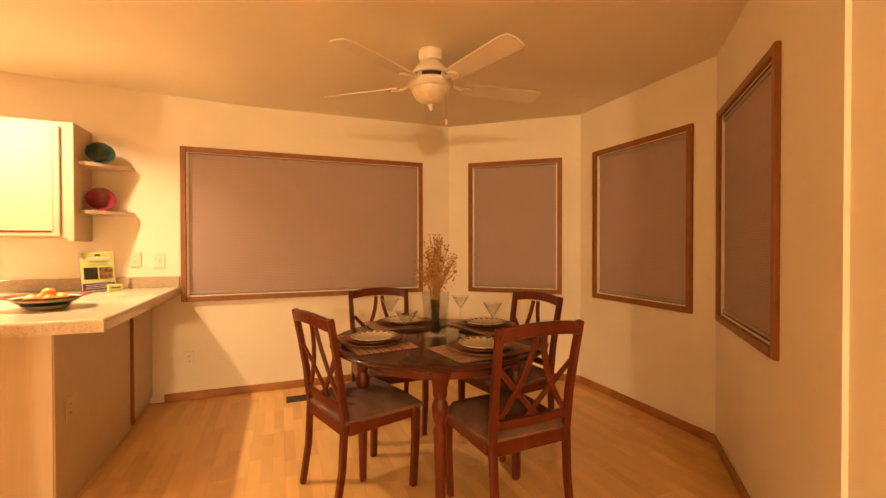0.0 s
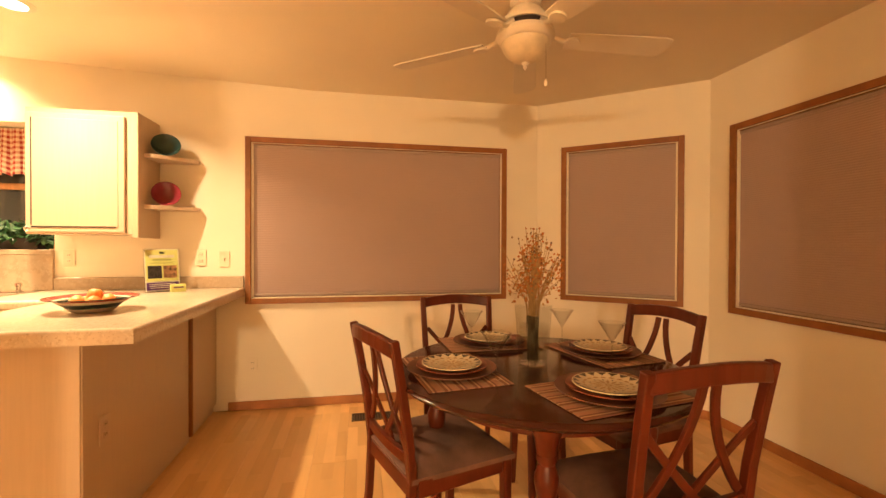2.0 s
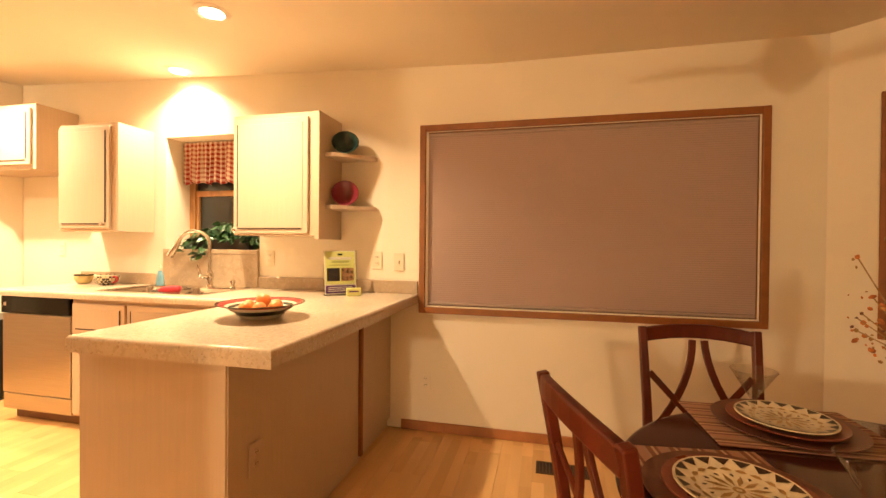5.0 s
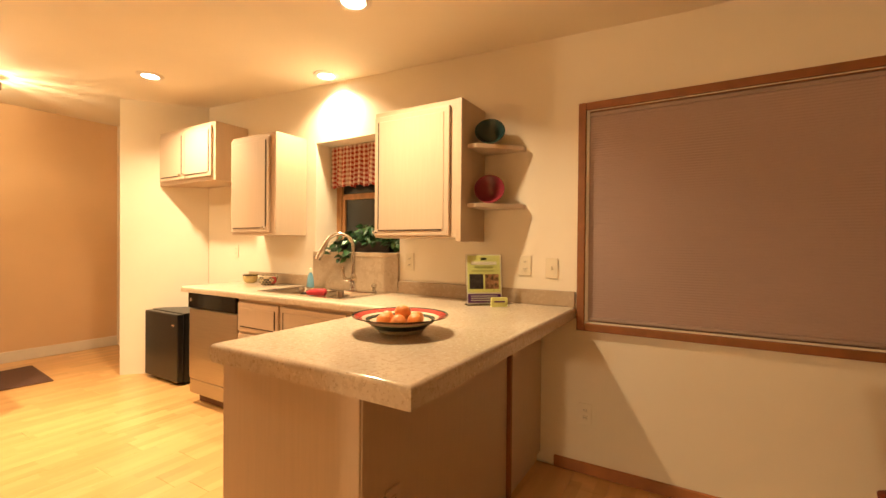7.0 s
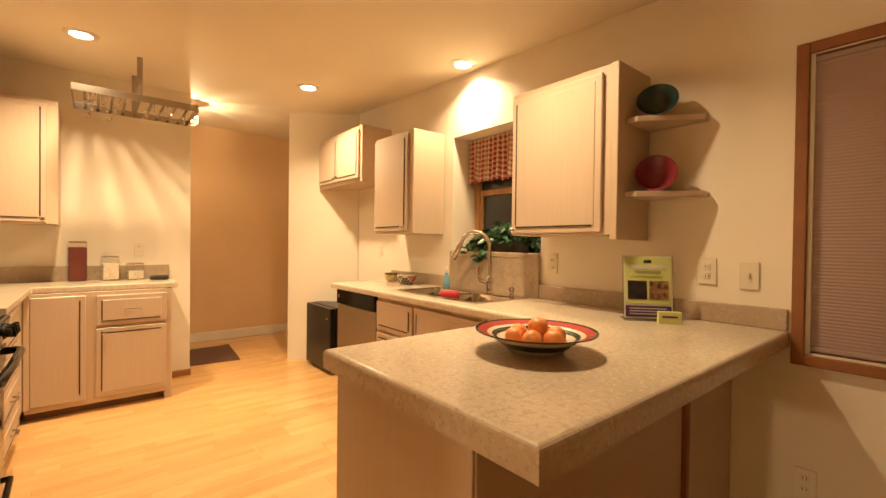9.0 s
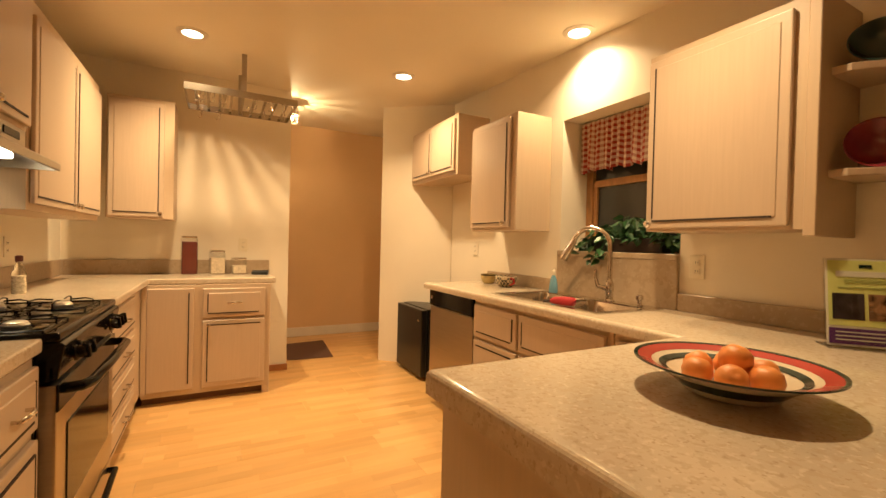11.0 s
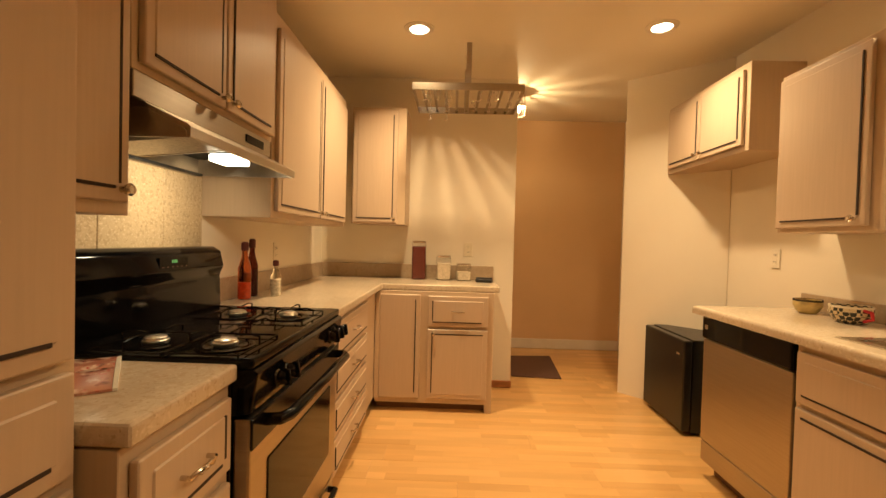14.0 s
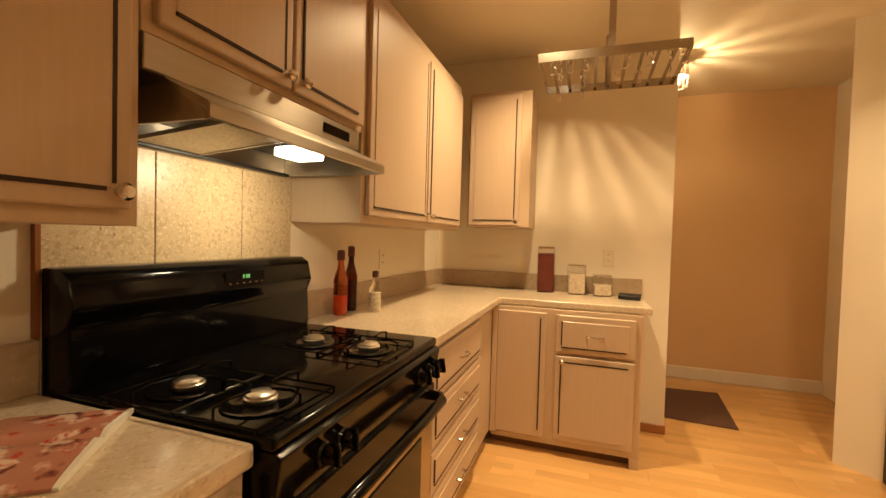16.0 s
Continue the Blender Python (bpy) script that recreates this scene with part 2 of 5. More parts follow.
def sweep_profile(points, axis, a, b, bevel=0.0):
    """A flat outline in the plane across an axis ('x' or 'y'), drawn out from a to b; points are (other, z)."""
    bm = bmesh.new()
    place = (lambda p, s: (s, p[0], p[1])) if axis == "x" else (lambda p, s: (p[0], s, p[1]))
    f = bm.faces.new([bm.verts.new(place(p, a)) for p in points])
    r = bmesh.ops.extrude_face_region(bm, geom=[f])
    bmesh.ops.translate(bm, vec=(b - a, 0, 0) if axis == "x" else (0, b - a, 0), verts=[v for v in r["geom"] if isinstance(v, bmesh.types.BMVert)])
    if bevel:
        bmesh.ops.bevel(bm, geom=bm.edges[:], offset=bevel, segments=2, affect="EDGES", profile=0.6)
    return bm


def lathe(profile, at=(0, 0, 0), seg=24, bm=None):
    """A turned shape: (radius, height) rows round an upright axis."""
    bm = bm or bmesh.new()
    rings = []
    for r, z in profile:
        if r < 1e-5:
            rings.append([bm.verts.new((at[0], at[1], at[2] + z))])
        else:
            rings.append([bm.verts.new((at[0] + r * math.cos(2 * math.pi * i / seg), at[1] + r * math.sin(2 * math.pi * i / seg), at[2] + z)) for i in range(seg)])
    for p, q in zip(rings, rings[1:]):
        for i in range(seg):
            j = (i + 1) % seg
            if len(p) == 1 and len(q) == 1:
                continue
            if len(p) == 1:
                bm.faces.new((p[0], q[i], q[j]))
            elif len(q) == 1:
                bm.faces.new((p[i], p[j], q[0]))
            else:
                bm.faces.new((p[i], p[j], q[j], q[i]))
    return bm


def tube(points, radius, seg=10, bm=None, flat=1.0):
    """A round (or flattened) bar along points; radius may be a list."""
    bm = bm or bmesh.new()
    pts = [Vector(p) for p in points]
    rings, side = [], None
    for i, p in enumerate(pts):
        d = (pts[min(i + 1, len(pts) - 1)] - pts[max(i - 1, 0)]).normalized()
        if side is None:
            side = d.orthogonal().normalized()
        side = (side - d * side.dot(d)).normalized()
        up = d.cross(side)
        r = radius[i] if isinstance(radius, (list, tuple)) else radius
        rings.append([bm.verts.new(p + side * r * math.cos(2 * math.pi * k / seg) + up * r * flat * math.sin(2 * math.pi * k / seg)) for k in range(seg)])
    for a, b in zip(rings, rings[1:]):
        for k in range(seg):
            bm.faces.new((a[k], a[(k + 1) % seg], b[(k + 1) % seg], b[k]))
    bm.faces.new(rings[0][::-1])
    bm.faces.new(rings[-1])
    return bm


def ribbon(points, width, depth, across=(1, 0, 0), round_=0.0):
    """A rectangular bar along points: width lies along `across` made square to the way, depth square to both."""
    bm = bmesh.new()
    pts = [Vector(p) for p in points]
    rings = []
    for i, p in enumerate(pts):
        d = (pts[min(i + 1, len(pts) - 1)] - pts[max(i - 1, 0)]).normalized()
        s = Vector(across)
        s = (s - d * s.dot(d)).normalized()
        u = d.cross(s)
        w = width[i] if isinstance(width, (list, tuple)) else width
        rings.append([bm.verts.new(p + s * w / 2 * a + u * depth / 2 * b) for a, b in ((-1, -1), (1, -1), (1, 1), (-1, 1))])
    for a, b in zip(rings, rings[1:]):
        for k in range(4):
            bm.faces.new((a[k], a[(k + 1) % 4], b[(k + 1) % 4], b[k]))
    bm.faces.new(rings[0][::-1])
    bm.faces.new(rings[-1])
    if round_:
        bm.normal_update()
        sharp = [e for e in bm.edges if len(e.link_faces) == 2 and e.calc_face_angle(0) > 0.9]
        bmesh.ops.bevel(bm, geom=sharp, offset=round_, segments=2, affect="EDGES", profile=0.5)
    return bm


def merged(*bms):
    out = bmesh.new()
    for b in bms:
        me = bpy.data.meshes.new("tmp")
        b.to_mesh(me)
        out.from_mesh(me)
        bpy.data.meshes.remove(me)
        b.free()
    return out


def bent(bm, m):
    bm.transform(m)
    return bm


# ---- structure ----
def wall(name, p0, p1, z0=0.0, z1=CEIL, thick=0.12, holes=(), material=None, ext=(0.0, 0.0)):
    """A wall whose inner face runs from p0 to p1, the room on its right; holes are (along0, along1, low, high)."""
    d = Vector((p1[0] - p0[0], p1[1] - p0[1]))
    length = d.length
    cuts = sorted({-ext[0], length + ext[1], *[h[0] for h in holes], *[h[1] for h in holes]})
    rows = []
    for a, b in zip(cuts, cuts[1:]):
        hs = [h for h in holes if h[0] < b - 1e-6 and h[1] > a + 1e-6]
        if not hs:
            rows.append((a, b, 0, thick, z0, z1))
        for h in hs:
            rows.append((a, b, 0, thick, z0, h[2]))
            rows.append((a, b, 0, thick, h[3], z1))
    bm = boxes(*[r for r in rows if r[5] - r[4] > 0.001])
    bm.transform(pose(p0[0], p0[1], 0, 0, 0, math.degrees(math.atan2(d.y, d.x))))
    return tagged(part(name, bm, material or M_WALL, None), "", "wall", kind="structure")


YA = 6.10       # sink and dining wall
XB = -5.10      # wall beside the hall
YL = 3.02       # range wall
PA, PB, PC, PD = (1.325, YA), (2.285, 5.31), (2.285, 4.03), (1.29, 2.93)

# windows of the dining bay: hole in the wall, along from the first point
WZ0, WZ1 = 0.79, 2.035
SINK = (-3.05, -2.21, 1.19, 2.06)
wall("wall_north", (XB - 1.5, YA), PA, holes=[(SINK[0] - XB + 1.5, SINK[1] - XB + 1.5, SINK[2], SINK[3]), (-0.925 - XB + 1.5, 1.0 - XB + 1.5, WZ0 + 0.05, WZ1 - 0.045)], thick=0.14)
LB = math.hypot(PB[0] - PA[0], PB[1] - PA[1])
LC = PB[1] - PC[1]
LD = math.hypot(PD[0] - PC[0], PD[1] - PC[1])
SB, SC, SD = (0.205, 1.085), (0.18, 1.125), (0.09, 1.06)
for nm, p, q, s in (("wall_bay_1", PA, PB, SB), ("wall_bay_2", PB, PC, SC), ("wall_bay_3", PC, PD, SD)):
    wall(nm, p, q, holes=[(s[0] + 0.055, s[1] - 0.055, WZ0 + 0.05, WZ1 - 0.045)], ext=(0.0, 0.05))
# Slant is made up: it turns this strip from the lamp behind, so it darkens
PE = (0.90, 2.11)
wall("wall_bay_4", PD, PE)
wall("wall_east", PE, (PE[0], -4.2))
# Unseen room shell, added behind the viewpoint around the fill lamp
wall("wall_south", (PE[0] + 0.12, -4.2), (-4.0, -4.2))
wall("wall_living_west", (-4.0, -4.2), (-4.0, 3.02 - 0.12))
wall("wall_range", (-1.40, YL), (XB - 0.12, YL))
wall("wall_west", (XB, YL), (XB, 4.66))
wall("wall_hall_south", (XB - 0.12, YL), (XB - 1.5, YL), material=M_HALL)
wall("wall_hall_end", (-6.50, YL - 0.12), (-6.50, YA), material=M_HALL)
# slanted stub wall by the small fridge
DIAG0, DIAG1 = (-5.08, 5.56), (-4.54, YA)
wall("wall_stub", DIAG0, (DIAG1[0] - 0.005, DIAG1[1] - 0.005), thick=0.11)

fl = boxes((-6.62, 2.5, -4.3, 6.24, -0.12, -0.006))
floor = tagged(part("floor", fl, M_SUB, None), "honey maple plank floor", "floor", kind="structure")
ce = sweep_profile([(-6.62, ceil_z(-6.62)), (-0.5, ceil_z(-0.5)), (2.5, ceil_z(2.5)), (2.5, 2.8), (-6.62, 2.8)], "y", -4.3, 6.5)
tagged(part("ceiling", ce, M_CEIL, None), "cream painted ceiling", "ceiling", kind="structure")


def board(name, p0, p1, height, depth, material, label):
    """A skirting board along an inner wall face, the room on its right."""
    d = Vector((p1[0] - p0[0], p1[1] - p0[1]))
    bm = boxes((0, d.length, -depth, -0.001, 0.001, height), bevel=0.004)
    bm.transform(pose(p0[0], p0[1], 0, 0, 0, math.degrees(math.atan2(d.y, d.x))))
    tagged(part(name, bm, material, None), label, "baseboard", kind="structure")


for p, q in (((-1.10, YA), PA), (PA, PB), (PB, PC), (PC, PD), (PD, PE), (PE, (PE[0], -4.2))):
    board("baseboard", p, q, 0.065, 0.014, M_BASE, "brown oak baseboard along the dining wall")
board("baseboard", (XB, 4.50), (XB, 4.668), 0.06, 0.014, M_BASE, "brown oak baseboard at the wall end")
board("baseboard", (-6.50, YL), (-6.50, YA), 0.115, 0.018, M_WHITE_TRIM, "cream baseboard in the hall")


def pleats(x0, x1, z0, z1, y, pitch=0.013, depth=0.0011):
    """A pleated shade: one zigzag sheet with a flat back."""
    bm = bmesh.new()
    n = int((z1 - z0) / pitch)
    prev = None
    for i in range(2 * n + 1):
        z = z0 + (z1 - z0) * i / (2 * n)
        yy = y + (0 if i % 2 else depth)
        row = (bm.verts.new((x0, yy, z)), bm.verts.new((x1, yy, z)))
        if prev:
            bm.faces.new((prev[0], prev[1], row[1], row[0]))
        prev = row
    return bm


def dining_window(name, p0, p1, s0, s1):
    """A wood-cased window with its shade drawn; along the inner wall face p0-p1, outer casing from s0 to s1."""
    d = Vector((p1[0] - p0[0], p1[1] - p0[1])).normalized()
    ob = thing(name, (p0[0] + d.x * s0, p0[1] + d.y * s0, WZ0), "window with brown wood casing and closed taupe cellular shade", "window", turn=math.degrees(math.atan2(d.y, d.x)), kind="structure")
    w, h, c = s1 - s0, WZ1 - WZ0, 0.041
    for nm, b in (("casing_side", (0, c, -0.022, 0, 0, h)), ("casing_side", (w - c, w, -0.022, 0, 0, h)),
                  ("casing_head", (c, w - c, -0.020, 0, h - c, h)), ("casing_sill", (c, w - c, -0.024, 0, 0, c))):
        part(nm, boxes(b, bevel=0.005, seg=2), M_TRIM, ob, local=True)
    i = c + 0.001
    part("jamb_liner", merged(boxes((i, i + 0.008, 0.001, 0.11, i, h - i)), boxes((w - i - 0.008, w - i, 0.001, 0.11, i, h - i)), boxes((i + 0.008, w - i - 0.008, 0.001, 0.11, h - i - 0.008, h - i)), boxes((i + 0.008, w - i - 0.008, 0.001, 0.11, i, i + 0.008))), M_TRIM, ob, local=True)
    a, b = i + 0.010, w - i - 0.010
    part("shade", pleats(a, b, i + 0.034, h - i - 0.032, 0.012), M_SHADE, ob, "taupe pleated shade", local=True)
    part("head_rail", boxes((a, b, 0.004, 0.032, h - i - 0.032, h - i - 0.010), bevel=0.003), M_RAIL, ob, local=True)
    part("bottom_rail", boxes((a, b, 0.006, 0.028, i + 0.012, i + 0.033), bevel=0.004), M_RAIL, ob, local=True)
    part("backing", boxes((a, b, 0.045, 0.05, i + 0.02, h - i - 0.02)), M_SHADE, ob, local=True)
    return ob


dining_window("window_1", (-0.98, YA), PA, 0.0, 2.03)
dining_window("window_2", PA, PB, *SB)
dining_window("window_3", PB, PC, *SC)
dining_window("window_4", PC, PD, *SD)


# ---- kitchen cabinets ----
def door_front(parent, name, w, h, m, dark=("b", "r"), knob=None, pull=False, t=0.02):
    """A slab door with rounded edges, a sunk field and dark strips painting the finger-pull shadows; m takes its lower
    left front corner, width along x, front towards -y.
    """
    bm = boxes((0, w, 0, t, 0, h), bevel=0.007, seg=3)
    d = part(name, bent(bm, m), M_CAB, parent, smooth=False)
    e = 0.034
    field = boxes((e, w - e, -0.0035, 0.004, e, h - e), bevel=0.003)
    if name == "flat_door":
        field.free()
    else:
        part("panel", bent(field, m), M_CAB, d)
    # dark strips stand in for the shadow along each finger pull
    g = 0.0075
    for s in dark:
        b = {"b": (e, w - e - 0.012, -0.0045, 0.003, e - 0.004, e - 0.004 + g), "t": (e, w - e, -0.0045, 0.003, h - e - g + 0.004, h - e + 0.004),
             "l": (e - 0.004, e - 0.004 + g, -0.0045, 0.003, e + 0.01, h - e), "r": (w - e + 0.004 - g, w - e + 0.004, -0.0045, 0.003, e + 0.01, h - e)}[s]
        part("groove", bent(boxes(b), m), M_GROOVE, d, "dark strip for finger groove shadow")
    if knob:
        k = lathe([(0, 0), (0.008, 0.0), (0.006, 0.012), (0.014, 0.018), (0.016, 0.024), (0.011, 0.030), (0, 0.032)], seg=16)
        k.transform(m @ pose(knob[0], 0.001, knob[1], 90, 0, 0))
        part("knob", k, M_CHROME, d, "brushed nickel knob", smooth=True)
    if pull:
        c = (w / 2, h / 2)
        pts = [(c[0] - 0.045, 0, c[1]), (c[0] - 0.045, -0.022, c[1]), (c[0] - 0.02, -0.030, c[1] + 0.004), (c[0], -0.026, c[1] - 0.002), (c[0] + 0.02, -0.030, c[1] + 0.004), (c[0] + 0.045, -0.022, c[1]), (c[0] + 0.045, 0, c[1])]
        hb = tube(pts, 0.0055, 8)
        for q in (-0.02, 0, 0.02):
            lathe([(0, -0.008), (0.006, -0.004), (0.008, 0), (0.006, 0.004), (0, 0.008)], (c[0] + q, -0.028, c[1]), 10, hb)
        part("handle", bent(hb, m), M_CHROME, d, "twisted nickel pull handle", smooth=True)
    return d


def cabinet(name, place, w, depth, h, turn, label, fronts, toe=0.0, group="", hollow=False):
    """A cabinet carcass, back at local y = depth, front at y = 0, with face frame and fronts.
    fronts: (name, x, z, w, h, dark, knob, pull)."""
    ob = thing(name, place, label, "cabinet", group, turn)
    base = world_of(ob)
    rows = [("body", 0, w, 0.002, depth, toe, h)]
    if hollow:
        rows = [("side_panel", 0, 0.018, 0.002, depth, toe, h), ("side_panel", w - 0.018, w, 0.002, depth, toe, h), ("face_frame", 0.018, w - 0.018, 0.002, 0.02, toe, h),
                ("back_panel", 0.018, w - 0.018, depth - 0.01, depth, toe, h), ("bottom_panel", 0.018, w - 0.018, 0.02, depth - 0.01, toe, toe + 0.018)]
    for nm, *row in rows:
        part(nm, boxes(tuple(row), bevel=0.002), M_CABSIDE, ob, local=True)
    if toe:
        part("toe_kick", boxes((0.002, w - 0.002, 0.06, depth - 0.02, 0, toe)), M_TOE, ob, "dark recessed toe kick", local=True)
    for nm, x, z, fw, fh, dark, knob, pull in fronts:
        door_front(ob, nm, fw, fh, base @ pose(x, -0.019, z), dark, knob, pull)
    return ob


# upper cabinets on the sink wall (front faces -y, so local x runs along +x)
UF = YA - 0.003
cabinet("wall_cabinet", (-2.185, 5.80, 1.295), 0.595, UF - 5.80, 0.79, 0, "pickled oak wall cabinet with one door beside the sink window", [("door", 0.012, 0.012, 0.545, 0.745, ("b", "l"), (0.02, 0.02), False)])
part_end = thing("corner_shelf_unit", (-1.588, UF, 1.273), "pickled oak open corner shelves on the cabinet end", "shelf")
part("end_panel", boxes((-1.588, -1.552, 5.79, UF, 1.273, 2.085), bevel=0.003), M_CABSIDE, part_end)
for z in (1.495, 1.835):
    part("shelf", prism([(-1.551, 5.86), (-1.50, 5.86), (-1.285, 6.05), (-1.285, UF), (-1.551, UF)], z - 0.026, z, 0.004), M_CAB, part_end)
cabinet("wall_cabinet", (-3.70, 5.80, 1.32), 0.545, UF - 5.80, 0.785, 0, "pickled oak wall cabinet with one door above the dishwasher", [("door", 0.012, 0.02, 0.475, 0.74, ("b", "r"), (0.43, 0.03), False)])
cabinet("wall_cabinet", (-4.83, 5.79, 1.79), 0.905, UF - 5.79, 0.50, 0, "short pickled oak wall cabinet with two doors over the small fridge",
        [("door", 0.03, 0.035, 0.415, 0.43, ("b", "r"), (0.385, 0.035), False), ("door", 0.455, 0.035, 0.415, 0.43, ("b", "r"), (0.03, 0.035), False)])
# upper cabinets on the range wall (front faces +y: turned half round, local x runs along -x)
LF = 3.34
dl = LF - YL - 0.003
cabinet("wall_cabinet", (-3.345, LF, 1.318), 1.25, dl, 0.917, 180, "tall pickled oak wall cabinet with two doors beside the hood",
        [("door", 0.03, 0.03, 0.60, 0.82, ("b", "r"), (0.575, 0.03), False), ("door", 0.645, 0.03, 0.575, 0.82, ("b", "l"), (0.03, 0.03), False)])
cabinet("wall_cabinet", (-2.525, LF, 1.648), 0.815, dl, 0.647, 180, "short pickled oak wall cabinet with two doors over the range hood",
        [("door", 0.02, 0.02, 0.385, 0.60, ("b", "r"), (0.36, 0.03), False), ("door", 0.415, 0.02, 0.385, 0.60, ("b", "l"), (0.03, 0.03), False)])
cabinet("wall_cabinet", (-2.172, LF, 1.278), 0.350, dl, 1.02, 180, "pickled oak wall cabinet with one door beside the range hood",
        [("door", 0.015, 0.03, 0.31, 0.94, ("b", "r"), (0.285, 0.03), False)])
# upper cabinet on the wall beside the hall (front faces +x)
cabinet("wall_cabinet", (-4.78, 3.345, 1.352), 0.42, -4.78 - XB - 0.003, 0.90, 90, "narrow pickled oak wall cabinet with one door in the corner",
        [("door", 0.012, 0.012, 0.345, 0.86, ("b", "r"), (0.325, 0.025), False)])
# tall pantry beside the short counter
cabinet("pantry_cabinet", (-1.60, 3.53, 0.0), 0.566, 3.53 - YL - 0.003, 2.36, 180, "tall pickled oak pantry cabinet with door and drawers",
        [("door", 0.02, 1.03, 0.525, 1.30, ("b",), None, False), ("drawer", 0.02, 0.84, 0.525, 0.17, ("b",), None, False), ("drawer", 0.02, 0.60, 0.525, 0.22, ("t",), None, False), ("drawer", 0.02, 0.35, 0.525, 0.22, ("t",), None, False), ("drawer", 0.02, 0.11, 0.525, 0.21, ("t",), None, False)], toe=0.09)

# base cabinets, sink run (front faces -y)
SF = 5.53
CT = 0.868
cabinet("base_cabinet", (-3.20, SF, 0), 1.08, UF - SF, CT, 0, "pickled oak sink base cabinet with false drawers and doors",
        [("drawer", 0.02, 0.64, 0.43, 0.20, ("b", "r"), None, False), ("drawer", 0.47, 0.64, 0.58, 0.20, ("b", "l"), None, False),
         ("door", 0.02, 0.11, 0.43, 0.51, ("t", "r"), None, False), ("door", 0.47, 0.11, 0.58, 0.51, ("t", "l"), None, False)], toe=0.09, hollow=True)
cabinet("base_cabinet", (-2.115, SF, 0), 0.30, UF - SF, CT, 0, "narrow pickled oak base cabinet in the counter corner",
        [("drawer", 0.02, 0.64, 0.26, 0.20, ("b",), None, False), ("door", 0.02, 0.11, 0.26, 0.51, ("t",), None, False)], toe=0.09)
# peninsula
pen = thing("peninsula_cabinet", (-1.50, 5.3, 0), "pickled oak peninsula cabinet with plain end and back panels", "cabinet")
part("body", boxes((-1.812, -1.20, 4.575, UF, 0.002, CT), bevel=0.002), M_CABSIDE, pen)
part("end_panel", boxes((-1.818, -1.192, 4.562, 4.577, 0.002, CT - 0.002), bevel=0.002), M_CABSIDE, pen)
part("back_panel", boxes((-1.202, -1.188, 4.57, 5.60, 0.002, CT - 0.002), bevel=0.002), M_CABSIDE, pen)
part("back_panel", boxes((-1.202, -1.180, 5.64, UF, 0.06, CT - 0.002), bevel=0.003), M_CABSIDE, pen)
part("back_stile", boxes((-1.202, -1.172, 5.605, 5.632, 0.03, CT - 0.002), bevel=0.003), M_TRIM, pen, "brown wood stile")

# base cabinets, range wall (front faces +y)
RF = 3.60
cabinet("drawer_cabinet", (-3.352, RF, 0), 1.176, RF - YL - 0.003, CT, 180, "pickled oak cabinet with four drawers beside the range",
        [("drawer", 0.07, z, 0.74, hh, ("b", "l"), None, True) for z, hh in ((0.655, 0.185), (0.475, 0.165), (0.295, 0.165), (0.11, 0.17))], toe=0.09)
cabinet("base_cabinet", (-2.172, RF, 0), 0.350, RF - YL - 0.003, CT, 180, "pickled oak base cabinet with drawer beside the range",
        [("drawer", 0.02, 0.66, 0.31, 0.18, ("b", "r"), None, True), ("door", 0.02, 0.11, 0.31, 0.52, ("t", "r"), (0.04, 0.46), False)], toe=0.09)
# base cabinet, wall beside the hall (front faces +x)
cabinet("base_cabinet", (-4.53, 3.605, 0), 0.845, -4.53 - XB - 0.003, CT, 90, "pickled oak corner base cabinet with drawer and doors",
        [("flat_door", 0.03, 0.10, 0.29, 0.745, ("r",), None, False), ("drawer", 0.375, 0.62, 0.43, 0.22, ("b", "l"), None, True), ("door", 0.375, 0.10, 0.43, 0.50, ("l", "t"), (0.04, 0.47), False)], toe=0.06)

part("filler_stile", boxes((-4.529, -4.511, 3.602, 3.634, 0.09, CT - 0.002), bevel=0.002), M_CABSIDE, [o for o in scene.objects if o.name.startswith("base_cabinet") and o.parent is None][-1])
part("corner_stile", boxes((-4.575, -4.531, 4.40, 4.448, 0.001, 0.06)), M_CABSIDE, [o for o in scene.objects if o.name.startswith("base_cabinet") and o.parent is None][-1])

# worktops with rolled edges
CZ0, CZ1 = 0.871, 0.914


ct = thing("sink_worktop", (-2.4, 5.8, CZ0), "beige speckled laminate worktop with peninsula and sink cut-out", "worktop")
slab = prism([(-3.88, 5.49), (-1.815, 5.49), (-1.815, 4.512), (-0.985, 4.512), (-0.985, UF), (-3.0595, UF), (-3.0595, 5.98), (-2.28, 5.98), (-2.28, 5.60), (-3.06, 5.60), (-3.06, UF), (-3.88, UF)], CZ0, CZ1)
outer = [e for e in slab.edges if all(v.co.z > CZ1 - 0.001 for v in e.verts) and all(v.co.y < 5.495 or v.co.x > -0.99 or v.co.x < -3.87 for v in e.verts)]
bmesh.ops.bevel(slab, geom=outer, offset=0.022, segments=6, affect="EDGES", profile=0.6)
part("slab", slab, M_COUNTER, ct)
part("edge_band", boxes((-1.8145, -0.9855, 4.5125, 4.545, 0.854, CZ0), (-1.0185, -0.9855, 4.545, UF, 0.854, CZ0)), M_COUNTER, ct)
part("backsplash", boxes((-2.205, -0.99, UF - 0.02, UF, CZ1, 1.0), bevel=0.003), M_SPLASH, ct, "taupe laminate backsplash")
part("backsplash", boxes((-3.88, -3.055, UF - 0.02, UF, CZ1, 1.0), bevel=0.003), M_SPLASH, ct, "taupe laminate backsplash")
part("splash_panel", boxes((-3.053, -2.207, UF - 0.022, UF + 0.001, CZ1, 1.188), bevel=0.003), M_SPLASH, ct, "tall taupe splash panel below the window")
